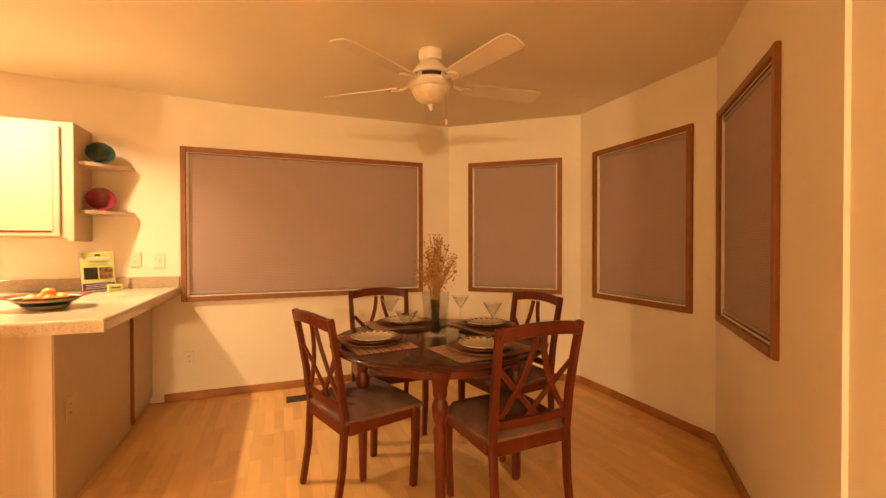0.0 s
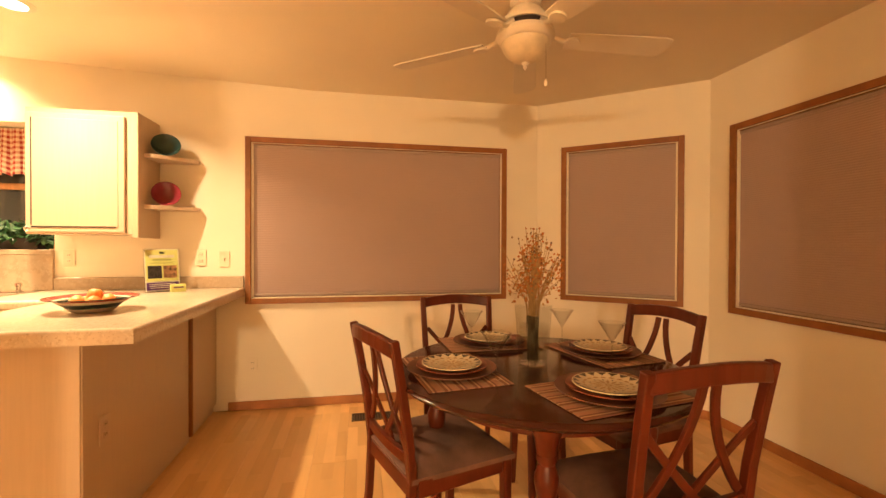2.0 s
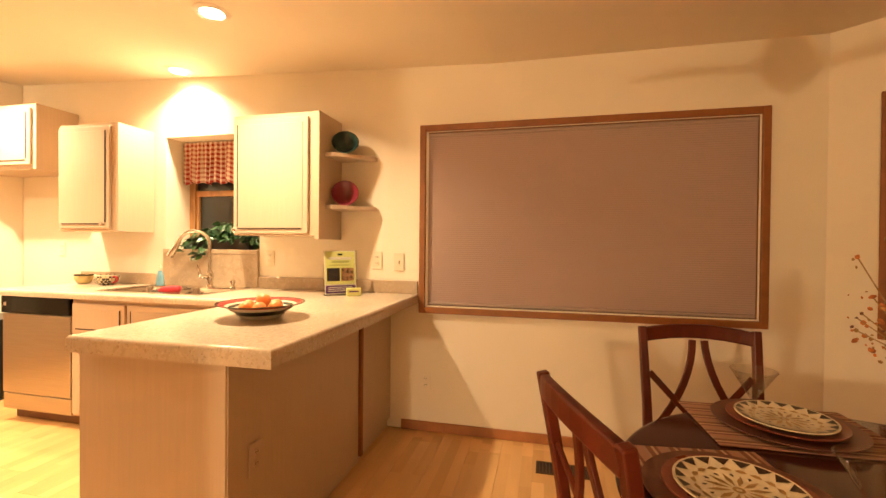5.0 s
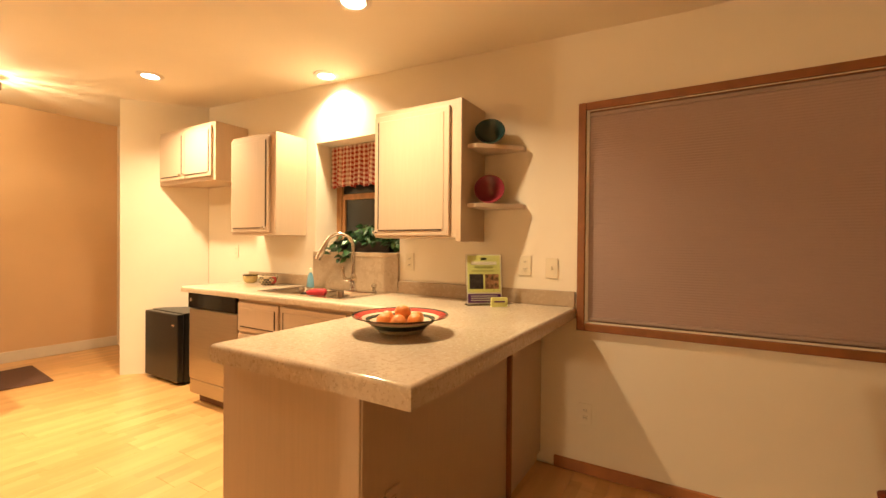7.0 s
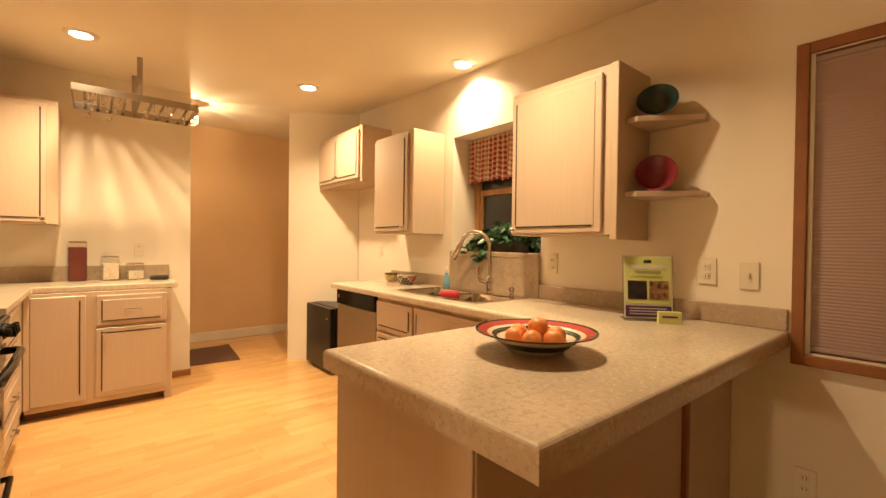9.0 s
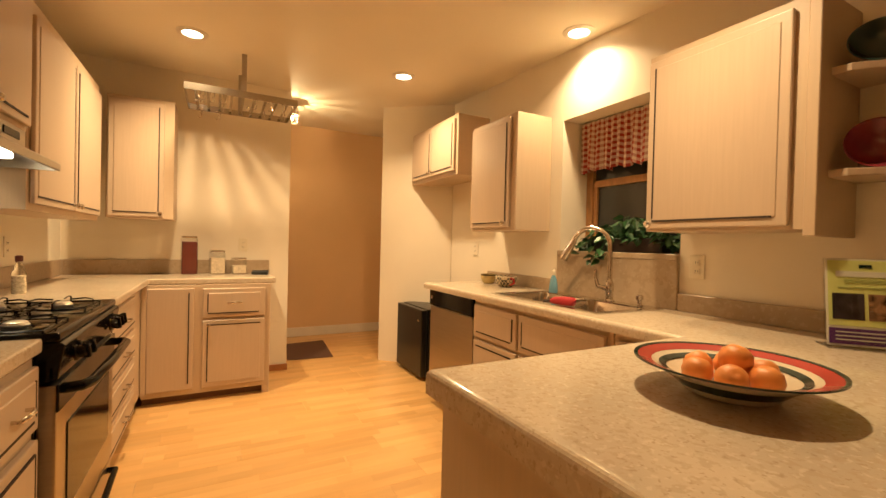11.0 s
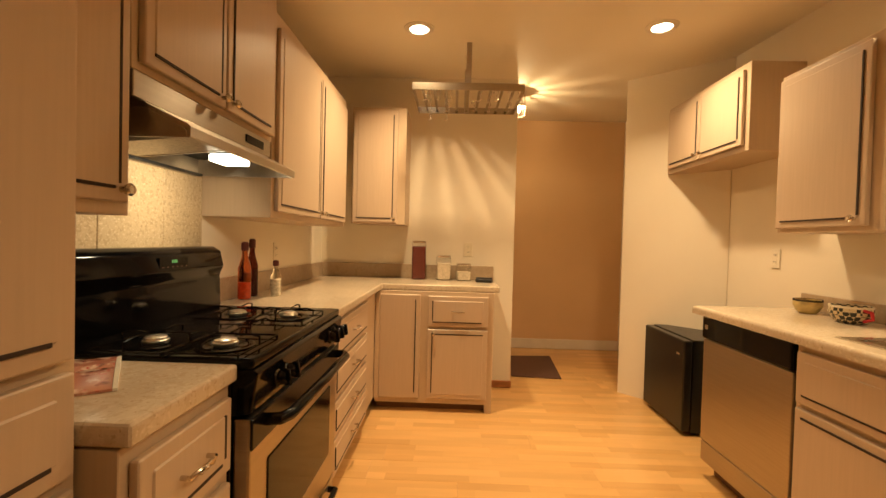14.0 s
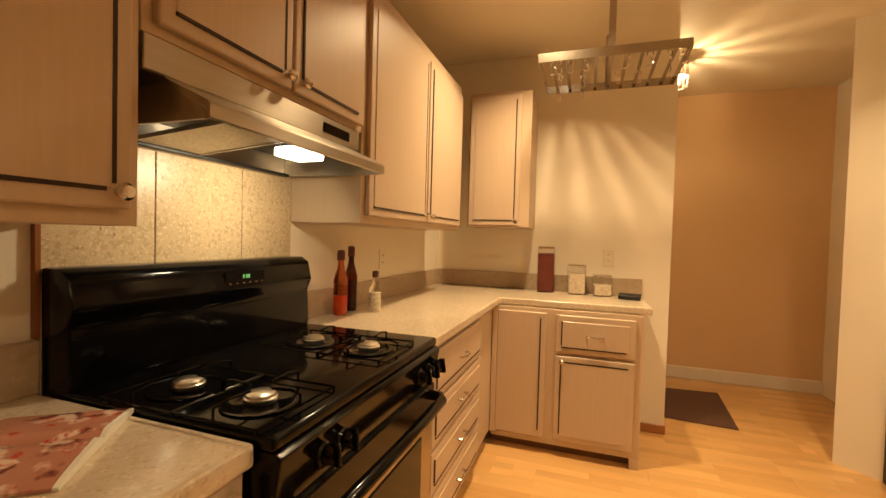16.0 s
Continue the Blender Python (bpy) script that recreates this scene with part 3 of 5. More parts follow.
lt = thing("range_worktop", (-4.2, 3.3, CZ0), "beige speckled laminate corner worktop", "worktop")
part("slab", prism([(-3.348, YL + 0.003), (-3.348, 3.64), (-4.545, 3.64), (-4.545, 4.492), (XB + 0.003, 4.492), (XB + 0.003, YL + 0.003)], CZ0, CZ1, 0.010, 3), M_COUNTER, lt)
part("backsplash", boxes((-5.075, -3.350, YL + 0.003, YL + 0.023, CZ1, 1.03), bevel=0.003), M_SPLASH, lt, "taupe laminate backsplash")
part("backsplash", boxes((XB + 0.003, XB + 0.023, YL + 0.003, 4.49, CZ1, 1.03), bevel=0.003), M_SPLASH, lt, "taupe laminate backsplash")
st = thing("short_worktop", (-2.3, 3.3, CZ0), "short beige speckled laminate worktop beside the range", "worktop")
part("slab", boxes((-2.526, -2.170, YL + 0.003, 3.62, CZ0, CZ1), bevel=0.01, seg=3), M_COUNTER, st)
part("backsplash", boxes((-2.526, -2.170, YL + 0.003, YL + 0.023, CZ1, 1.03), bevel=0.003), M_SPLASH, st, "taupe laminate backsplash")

# recessed cans
for cx, cy in CANS:
    ob = thing("recessed_light", (cx, cy, ceil_z(cx)), "round recessed ceiling light, lit, with white trim ring", "ceiling light", "recessed lights")
    part("trim_ring", lathe([(0.062, -0.012), (0.070, -0.010), (0.092, -0.006), (0.094, -0.001), (0.062, -0.001), (0.062, -0.012)], (cx, cy, ceil_z(cx)), 32), M_FANWHITE, ob, smooth=True)
    part("lens", lathe([(0, -0.004), (0.060, -0.004), (0.060, -0.002), (0, -0.002)], (cx, cy, ceil_z(cx)), 32), M_LIT, ob, "glowing lens")


# ---- appliances ----
dw = thing("dishwasher", (-3.51, 5.8, 0), "stainless steel dishwasher with black control strip", "dishwasher")
part("body", boxes((-3.815, -3.212, 5.56, UF - 0.02, 0.09, 0.868)), M_BLACKMAT, dw)
part("door", boxes((-3.818, -3.208, 5.522, 5.56, 0.20, 0.745), bevel=0.006, seg=2), M_STEEL, dw)
part("control_strip", boxes((-3.818, -3.208, 5.512, 5.56, 0.750, 0.868), bevel=0.008, seg=2), M_BLACK, dw, "glossy black control strip")
part("lower_panel", boxes((-3.818, -3.208, 5.526, 5.56, 0.085, 0.194), bevel=0.004), M_STEEL, dw)
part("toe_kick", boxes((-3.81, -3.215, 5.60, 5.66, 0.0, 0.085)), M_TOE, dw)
part("badge", boxes((-3.79, -3.765, 5.5105, 5.513, 0.80, 0.825)), M_CHROME, dw)

fr = thing("mini_fridge", (-4.56, 5.86, 0), "small black cube refrigerator on the floor by the stub wall", "refrigerator")
part("body", boxes((-4.83, -4.275, 5.725, 6.07, 0.02, 0.63), bevel=0.008, seg=2), M_FRIDGE, fr)
part("door", boxes((-4.835, -4.27, 5.665, 5.72, 0.03, 0.625), bevel=0.012, seg=3), M_FRIDGE, fr)
part("badge", boxes((-4.36, -4.32, 5.6625, 5.667, 0.52, 0.535)), M_CHROME, fr)
for fx in (-4.79, -4.32):
    part("foot", lathe([(0.018, 0), (0.018, 0.02), (0, 0.02)], (fx, 5.77, 0), 12), M_BLACKMAT, fr)

RX0, RX1 = -3.342, -2.532
rg = thing("gas_range", (-2.96, 3.35, 0), "black gas range with steel oven door and four burners", "stove")
part("body", boxes((RX0, RX1, 3.05, 3.60, 0.03, 0.895), bevel=0.003), M_BLACK, rg)
ck = boxes((RX0, RX1, 3.05, 3.655, 0.895, 0.925), bevel=0.010, seg=3)
part("cooktop", ck, M_BLACK, rg, "glossy black enamel cooktop", smooth=True)
part("backguard", sweep_profile([(3.03, 0.90), (3.125, 0.925), (3.118, 1.06), (3.135, 1.10), (3.120, 1.165), (3.09, 1.185), (3.03, 1.185)], "x", RX0, RX1, 0.008), M_BLACK, rg, "black control backguard", smooth=True)
disp = part("display", boxes((-3.09, -2.93, 3.115, 3.1325, 1.108, 1.150), bevel=0.002), M_BLACK, rg)
M_GREEN = glow("green_digits", (0.12, 0.45, 0.18), 0.02)
for dx in (-0.016, -0.006, 0.006):
    part("digit", boxes((-3.008 + dx, -3.0015 + dx, 3.132, 3.1335, 1.129, 1.141)), M_GREEN, disp)
for k in range(6):
    part("button", boxes((-3.082 + k * 0.026, -3.074 + k * 0.026, 3.132, 3.1335, 1.114, 1.1165)), M_TOE, disp)
cp = part("control_panel", sweep_profile([(3.60, 0.775), (3.652, 0.785), (3.668, 0.888), (3.655, 0.896), (3.60, 0.896)], "x", RX0, RX1, 0.004), M_BLACK, rg)
for kx in (-2.665, -2.735, -3.175, -3.245, -3.305):
    k = lathe([(0.026, 0), (0.026, 0.006), (0.021, 0.010), (0.019, 0.028), (0.015, 0.032), (0, 0.032)], seg=18)
    k = merged(k, boxes((-0.005, 0.005, -0.024, 0.024, 0.02, 0.042), bevel=0.003))
    k.transform(pose(kx, 3.660, 0.835, -82, 0, 0))
    part("knob", k, M_BLACK, rg, "black burner knob", smooth=True)
od = part("oven_door", boxes((RX0 + 0.006, RX1 - 0.006, 3.602, 3.648, 0.205, 0.768), bevel=0.008, seg=2), M_STEEL, rg, "steel oven door")
part("window", boxes((-3.235, -2.64, 3.645, 3.652, 0.33, 0.62), bevel=0.004), M_BLACK, od, "dark oven window")
part("trim", boxes((RX0 + 0.006, RX1 - 0.006, 3.646, 3.654, 0.685, 0.768), bevel=0.003), M_BLACK, od)
part("handle", tube([(-3.30, 3.645, 0.735), (-3.295, 3.69, 0.737), (-3.26, 3.708, 0.738), (-2.96, 3.712, 0.738), (-2.66, 3.708, 0.738), (-2.625, 3.69, 0.737), (-2.62, 3.645, 0.735)], 0.017, 12), M_BLACK, od, "black bar handle", smooth=True)
dr = part("drawer", boxes((RX0 + 0.006, RX1 - 0.006, 3.602, 3.645, 0.05, 0.195), bevel=0.008, seg=2), M_STEEL, rg, "steel storage drawer")
part("handle", tube([(-3.26, 3.64, 0.165), (-3.255, 3.675, 0.167), (-2.96, 3.685, 0.168), (-2.665, 3.675, 0.167), (-2.66, 3.64, 0.165)], 0.013, 10), M_BLACK, dr, "black bar handle", smooth=True)
for bx in (-2.645, -3.095):
    for by in (3.325, 3.523):
        bn = part("burner", lathe([(0.075, 0.0), (0.078, 0.004), (0.060, 0.006), (0.050, 0.001), (0.0, 0.001)], (bx, by, 0.925), 28), M_BLACK, rg, smooth=True)
        part("burner_head", lathe([(0.030, 0.002), (0.034, 0.008), (0.034, 0.014), (0.030, 0.016), (0.029, 0.021), (0.023, 0.024), (0.0, 0.025)], (bx, by, 0.925), 28), M_ALU, bn, "bright aluminium burner head", smooth=True)
        gr = bmesh.new()
        gx, gy, gz = 0.118, 0.096, 0.934
        tube([(bx - gx, by - gy, gz), (bx + gx, by - gy, gz), (bx + gx, by + gy, gz), (bx - gx, by + gy, gz), (bx - gx, by - gy, gz)], 0.0028, 6, gr)
        for k in range(4):
            c, s = ((1, 0), (0, 1), (-1, 0), (0, -1))[k]
            tube([(bx + gx * c, by + gy * s, gz), (bx + gx * c, by + gy * s, gz + 0.022), (bx + 0.085 * c, by + 0.072 * s, gz + 0.028), (bx + 0.030 * c, by + 0.028 * s, gz + 0.024)], 0.0030, 6, gr)
        for c, s in ((1, 1), (1, -1), (-1, 1), (-1, -1)):
            tube([(bx + gx * c, by + gy * s, 0.9255), (bx + gx * c, by + gy * s, gz)], 0.0030, 6, gr)
        part("grate", gr, M_BLACK, rg, "thin black iron grate", smooth=True)

hd = thing("range_hood", (-2.94, 3.2, 1.49), "brushed stainless steel range hood with lit lamp", "range hood")
HX0, HX1 = -3.285, -2.566
part("front_panel", boxes((-3.318, -2.5265, 3.330, 3.3425, 1.578, 1.646), bevel=0.002), M_STEEL_L, hd)
part("shell", sweep_profile([(3.026, 1.646), (3.329, 1.646), (3.329, 1.577), (3.343, 1.577), (3.352, 1.570), (3.457, 1.522), (3.465, 1.514), (3.465, 1.489), (3.460, 1.486), (3.455, 1.489), (3.454, 1.508), (3.345, 1.562), (3.05, 1.562), (3.05, 1.486), (3.026, 1.484)], "x", HX0, HX1), M_STEEL_L, hd)
for hx in (HX0, HX1 - 0.006):
    part("cheek", sweep_profile([(3.051, 1.486), (3.051, 1.5615), (3.345, 1.5615), (3.440, 1.5145), (3.450, 1.507), (3.4535, 1.497), (3.4535, 1.486)], "x", hx, hx + 0.006), M_STEEL_L, hd)
part("underside", boxes((HX0 + 0.007, HX1 - 0.007, 3.052, 3.344, 1.5555, 1.561)), M_BLACKMAT, hd, "dark hollow underside")
part("rear_rim", boxes((HX0 + 0.007, HX1 - 0.007, 3.052, 3.072, 1.484, 1.494), bevel=0.002), M_BLACKMAT, hd)
part("filter", sweep_profile([(3.085, 1.492), (3.085, 1.497), (3.415, 1.526), (3.42, 1.520)], "x", -2.885, -2.69), M_FILTER, hd, "grease filter mesh")
for fx in (-2.885, -2.694):
    part("filter_edge", sweep_profile([(3.082, 1.489), (3.082, 1.499), (3.418, 1.529), (3.423, 1.518)], "x", fx, fx + 0.006), M_STEEL_L, hd)
part("lamp_lens", boxes((-3.035, -2.925, 3.30, 3.395, 1.489, 1.516), bevel=0.010, seg=3), M_HOODLIT, hd, "glowing hood lamp lens", smooth=True)
part("lamp_socket", boxes((-3.02, -2.94, 3.31, 3.385, 1.517, 1.555), bevel=0.004), M_BLACKMAT, hd)
part("switch_plate", bent(boxes((-0.075, 0.075, -0.003, 0.003, -0.016, 0.016), bevel=0.002), pose(-3.175, 3.343, 1.612)), M_BLACK, hd, "black switch plate")

sp = tagged(part("stone_backsplash", boxes((-3.343, -2.53, YL + 0.001, YL + 0.006, 0.88, 1.50)), M_SUB, None), "speckled stone tile backsplash behind the range", "backsplash", kind="structure")
for tx0, tx1 in ((-3.343, -3.094), (-3.091, -2.789), (-2.786, -2.53)):
    for tz0, tz1 in ((0.88, 1.168), (1.171, 1.50)):
        part("tile", boxes((tx0, tx1, YL + 0.004, YL + 0.012, tz0, tz1), bevel=0.0015), M_STONE, sp)

part("edge_trim", boxes((-2.530, -2.520, YL + 0.001, YL + 0.016, 1.032, 1.293)), M_TRIM, sp, "thin brown edge trim")

# ---- sink, faucet, window over the sink ----
sk = thing("kitchen_sink", (-2.67, 5.81, 0.9), "double-bowl stainless steel sink set in the worktop", "sink")


def basin(x0, x1, y0, y1, z0, z1):
    """An open rounded bowl, walls leaning in."""
    bm = bmesh.new()
    rings = []
    for k, z in ((0.0, z1), (0.008, z1 - 0.03), (0.02, z0 + 0.03), (0.05, z0), (0.12, z0 - 0.002)):
        pts = []
        r = 0.05
        for cx, cy, a0 in ((x1 - k - r, y1 - k - r, 0), (x0 + k + r, y1 - k - r, 90), (x0 + k + r, y0 + k + r, 180), (x1 - k - r, y0 + k + r, 270)):
            for j in range(5):
                a = radians(a0 + 22.5 * j)
                pts.append(bm.verts.new((cx + r * math.cos(a), cy + r * math.sin(a), z)))
        rings.append(pts)
    for a, b in zip(rings, rings[1:]):
        for i in range(20):
            bm.faces.new((a[i], a[(i + 1) % 20], b[(i + 1) % 20], b[i]))
    bm.faces.new(rings[-1])
    return bm


part("bowl", basin(-3.05, -2.67, 5.61, 5.97, 0.74, 0.917), M_SINK, sk, smooth=True)
part("bowl", basin(-2.645, -2.29, 5.61, 5.97, 0.76, 0.917), M_SINK, sk, smooth=True)
part("rim", boxes((-3.09, -2.25, 5.575, 5.612, 0.912, 0.919), (-3.09, -2.25, 5.968, 6.045, 0.912, 0.919), (-3.09, -3.048, 5.612, 5.968, 0.912, 0.919), (-2.292, -2.25, 5.612, 5.968, 0.912, 0.919), (-2.672, -2.643, 5.612, 5.968, 0.905, 0.9185)), M_SINK, sk)
for bx in (-2.86, -2.467):
    part("drain", lathe([(0, 0.004), (0.03, 0.004), (0.042, 0.001), (0.042, -0.002)], (bx, 5.79, 0.762 if bx > -2.6 else 0.742), 20), M_CHROME, sk, smooth=True)

fc = thing("faucet", (-2.555, 6.005, 0.919), "brushed nickel gooseneck faucet with pull-down spray head", "faucet")
FX, FY = -2.555, 6.005
part("base", lathe([(0.030, 0), (0.030, 0.006), (0.022, 0.014), (0.021, 0.05), (0.024, 0.056), (0.024, 0.10), (0.018, 0.112), (0.015, 0.12)], (FX, FY, 0.919), 20), M_CHROME, fc, smooth=True)
arc = [(FX, FY, 1.03), (FX, FY, 1.228)] + [(FX - (0.1 - 0.1 * math.cos(a)) * 0.80, FY - (0.1 - 0.1 * math.cos(a)) * 0.60, 1.228 + 0.10 * math.sin(a)) for a in [math.pi * i / 10 for i in range(1, 10)]]
part("neck", tube(arc, 0.0140, 14), M_CHROME, fc, smooth=True)
e0, e1 = Vector(arc[-1]), (Vector(arc[-1]) - Vector(arc[-2])).normalized()
part("spray_head", tube([e0, e0 + e1 * 0.035, e0 + e1 * 0.10, e0 + e1 * 0.13], [0.016, 0.019, 0.025, 0.024], 14), M_CHROME, fc, smooth=True)
part("lever", merged(tube([(FX + 0.0, FY - 0.02, 0.99), (FX - 0.05, FY - 0.035, 1.0), (FX - 0.065, FY - 0.04, 1.05), (FX - 0.066, FY - 0.04, 1.09)], [0.016, 0.014, 0.008, 0.009], 10)), M_CHROME, fc, smooth=True)
sd = thing("soap_pump", (-2.36, 6.005, 0.919), "nickel soap dispenser pump beside the faucet", "soap dispenser")
part("pump", lathe([(0.018, 0), (0.018, 0.006), (0.012, 0.012), (0.012, 0.03), (0.019, 0.034), (0.019, 0.052), (0.010, 0.058), (0, 0.058)], (-2.36, 6.005, 0.919), 16), M_CHROME, sd, smooth=True)

M_RED = shader("red_cloth", (0.42, 0.02, 0.025), 0.8, var=0.2, bump=0.4)
br = thing("dish_brush", (-2.50, 5.615, 0.92), "red dish brush with dark handle lying across the sink", "brush")
part("head", tube([(-2.565, 5.588, 0.936), (-2.545, 5.597, 0.941), (-2.50, 5.617, 0.943), (-2.455, 5.637, 0.942), (-2.448, 5.640, 0.940)], [0.011, 0.019, 0.023, 0.023, 0.015], 14), M_RED, br, smooth=True)
part("handle", tube([(-2.565, 5.588, 0.936), (-2.585, 5.580, 0.934), (-2.605, 5.571, 0.931)], 0.006, 8), M_GROOVE, br, "dark handle", smooth=True)
M_BLUE = shader("blue_soap", (0.26, 0.52, 0.68), 0.15, var=0.1)
M_BLUE.node_tree.nodes["Principled BSDF"].inputs["Transmission Weight"].default_value = 0.35
sb = thing("dish_soap", (-2.985, 5.99, 0.919), "clear blue dish soap bottle behind the sink", "bottle")
part("bottle", lathe([(0, 0), (0.026, 0.0), (0.030, 0.008), (0.026, 0.050), (0.021, 0.080), (0.015, 0.100), (0.011, 0.112), (0, 0.112)], (-2.985, 5.99, 0.919), 18), M_BLUE, sb, smooth=True)
part("cap", lathe([(0.012, 0.115), (0.014, 0.117), (0.013, 0.14), (0.005, 0.145), (0.005, 0.158), (0, 0.158)], (-2.985, 5.99, 0.919), 14), M_PLATE_W, sb, smooth=True)

WX0, WX1, WS0, WS1 = SINK
WY = 6.36
sw = tagged(new("window_5"), "wood window in a deep recess over the sink", "window", kind="structure")
sw.matrix_basis = pose(WX0, YA, WS0)
part("reveal", boxes((WX0 - 0.02, WX0, YA + 0.141, WY + 0.06, WS0 - 0.02, WS1 + 0.02), (WX1, WX1 + 0.02, YA + 0.141, WY + 0.06, WS0 - 0.02, WS1 + 0.02), (WX0, WX1, YA + 0.141, WY + 0.06, WS1, WS1 + 0.02)), M_WALL, sw)
part("sill", boxes((WX0 + 0.001, WX1 - 0.001, YA - 0.03, WY + 0.06, WS0 - 0.03, WS0 + 0.003), bevel=0.004), M_SPLASH, sw, "taupe tiled sill")
M_PINE = shader("golden_pine", (0.42, 0.21, 0.075), 0.4, var=0.25, scale=5, stretch=(8, 8, 1.5))
part("frame", boxes((WX0 + 0.001, WX0 + 0.055, WY - 0.03, WY + 0.03, WS0 + 0.004, WS1 - 0.001), (WX1 - 0.055, WX1 - 0.001, WY - 0.03, WY + 0.03, WS0 + 0.004, WS1 - 0.001), (WX0 + 0.055, WX1 - 0.055, WY - 0.03, WY + 0.03, WS1 - 0.05, WS1 - 0.001), (WX0 + 0.055, WX1 - 0.055, WY - 0.03, WY + 0.03, WS0 + 0.004, WS0 + 0.05)), M_PINE, sw, "golden wood frame")
part("sash_rail", boxes((WX0 + 0.056, WX1 - 0.056, WY - 0.022, WY + 0.02, 1.625, 1.672), bevel=0.003), M_PINE, sw)
part("sash_stile", boxes((WX0 + 0.056, WX0 + 0.085, WY - 0.02, WY + 0.02, WS0 + 0.05, 1.625), (WX1 - 0.085, WX1 - 0.056, WY - 0.02, WY + 0.02, WS0 + 0.05, 1.625), bevel=0.002), M_PINE, sw)
M_PANE = shader("night_glass", (0.035, 0.04, 0.042), 0.06, var=0.3, scale=1.5, spec=0.6)
for a, b in ((WS0 + 0.045, 1.63), (1.668, WS1 - 0.045)):
    part("pane", boxes((WX0 + 0.05, WX1 - 0.05, WY - 0.002, WY + 0.004, a, b)), M_PANE, sw, "pane dark with night")

# gathered gingham valance
M_GING = bpy.data.materials.new("red_gingham")
M_GING.use_nodes = True
gn, gl = M_GING.node_tree.nodes, M_GING.node_tree.links
guv = gn.new("ShaderNodeUVMap")
gsx = gn.new("ShaderNodeSeparateXYZ")
gl.new(guv.outputs[0], gsx.inputs[0])
gs = []
for ax in (0, 1):
    fr_ = gn.new("ShaderNodeMath")
    fr_.operation = "FRACT"
    gt = gn.new("ShaderNodeMath")
    gt.operation = "GREATER_THAN"
    gt.inputs[1].default_value = 0.5
    gl.new(gsx.outputs[ax], fr_.inputs[0])
    gl.new(fr_.outputs[0], gt.inputs[0])
    gs.append(gt)
ga = gn.new("ShaderNodeMath")
gl.new(gs[0].outputs[0], ga.inputs[0])
gl.new(gs[1].outputs[0], ga.inputs[1])
gh = gn.new("ShaderNodeMath")
gh.operation = "MULTIPLY"
gh.inputs[1].default_value = 0.5
gl.new(ga.outputs[0], gh.inputs[0])
grp = gn.new("ShaderNodeValToRGB")
grp.color_ramp.elements[0].color, grp.color_ramp.elements[1].color = (0.72, 0.60, 0.46, 1), (0.33, 0.030, 0.022, 1)
gl.new(gh.outputs[0], grp.inputs[0])
gl.new(grp.outputs[0], gn["Principled BSDF"].inputs["Base Color"])
gn["Principled BSDF"].inputs["Roughness"].default_value = 0.9
va = thing("valance", (-2.63, 6.27, 2.03), "gathered red and cream gingham valance curtain over the sink window", "curtain")
bm = bmesh.new()
uvl = bm.loops.layers.uv.new("UVMap")
cols, rows_ = 150, 12
grid = []
for i in range(cols + 1):
    u = i / cols
    x = WX0 + 0.012 + u * (WX1 - WX0 - 0.024)
    col = []
    for j in range(rows_ + 1):
        v = j / rows_
        amp = 0.009 + 0.017 * v
        y = 6.255 + amp * math.sin(u * 92 + 1.3 * math.sin(u * 17)) + 0.008 * v * math.sin(u * 31)
        z = 2.052 - v * (0.33 + 0.012 * math.sin(u * 46))
        col.append(bm.verts.new((x, y, z)))
    grid.append(col)
for i in range(cols):
    for j in range(rows_):
        f = bm.faces.new((grid[i][j], grid[i + 1][j], grid[i + 1][j + 1], grid[i][j + 1]))
        for lp, (a, b) in zip(f.loops, ((i, j), (i + 1, j), (i + 1, j + 1), (i, j + 1))):
            lp[uvl].uv = (a / cols * 34, b / rows_ * 9)
        f.smooth = True
part("cloth", bm, M_GING, va)
part("rod", tube([(WX0 + 0.001, 6.283, 2.03), (WX1 - 0.001, 6.283, 2.03)], 0.006, 10), M_CHROME, va)

# trailing plant on the sill
M_LEAF = shader("ivy_leaf", (0.035, 0.105, 0.030), 0.4, var=0.5, scale=18, obj_random=0.45)
M_POT = shader("dark_planter", (0.05, 0.035, 0.03), 0.6, var=0.2)
pl = thing("potted_ivy", (-2.60, 6.20, WS0 + 0.003), "leafy green trailing plant in a low planter on the sill", "plant")
part("planter", sweep_profile([(6.15, 1.194), (6.14, 1.27), (6.15, 1.275), (6.25, 1.275), (6.26, 1.27), (6.25, 1.194)], "x", -2.86, -2.34, 0.004), M_POT, pl)
leaf_meshes = []
for k in range(3):
    lm = bpy.data.meshes.new("leaf")
    w = (0.020, 0.024, 0.017)[k]
    pts = [(0, 0, 0), (w, 0.018, 0.004), (w * 1.15, 0.034, 0.002), (w * 0.6, 0.056, -0.004), (0, 0.074, -0.012), (-w * 0.6, 0.056, -0.004), (-w * 1.15, 0.034, 0.002), (-w, 0.018, 0.004), (0, 0.030, -0.003), (0, 0.055, -0.007)]
    lm.from_pydata(pts, [], [(0, 1, 8), (1, 2, 8), (2, 3, 9, 8), (3, 4, 9), (4, 5, 9), (5, 6, 8, 9), (6, 7, 8), (7, 0, 8)])
    lm.materials.append(M_LEAF)
    leaf_meshes.append(lm)
rnd = random.Random(7)
pinv = world_of(pl).inverted()
stems = bmesh.new()
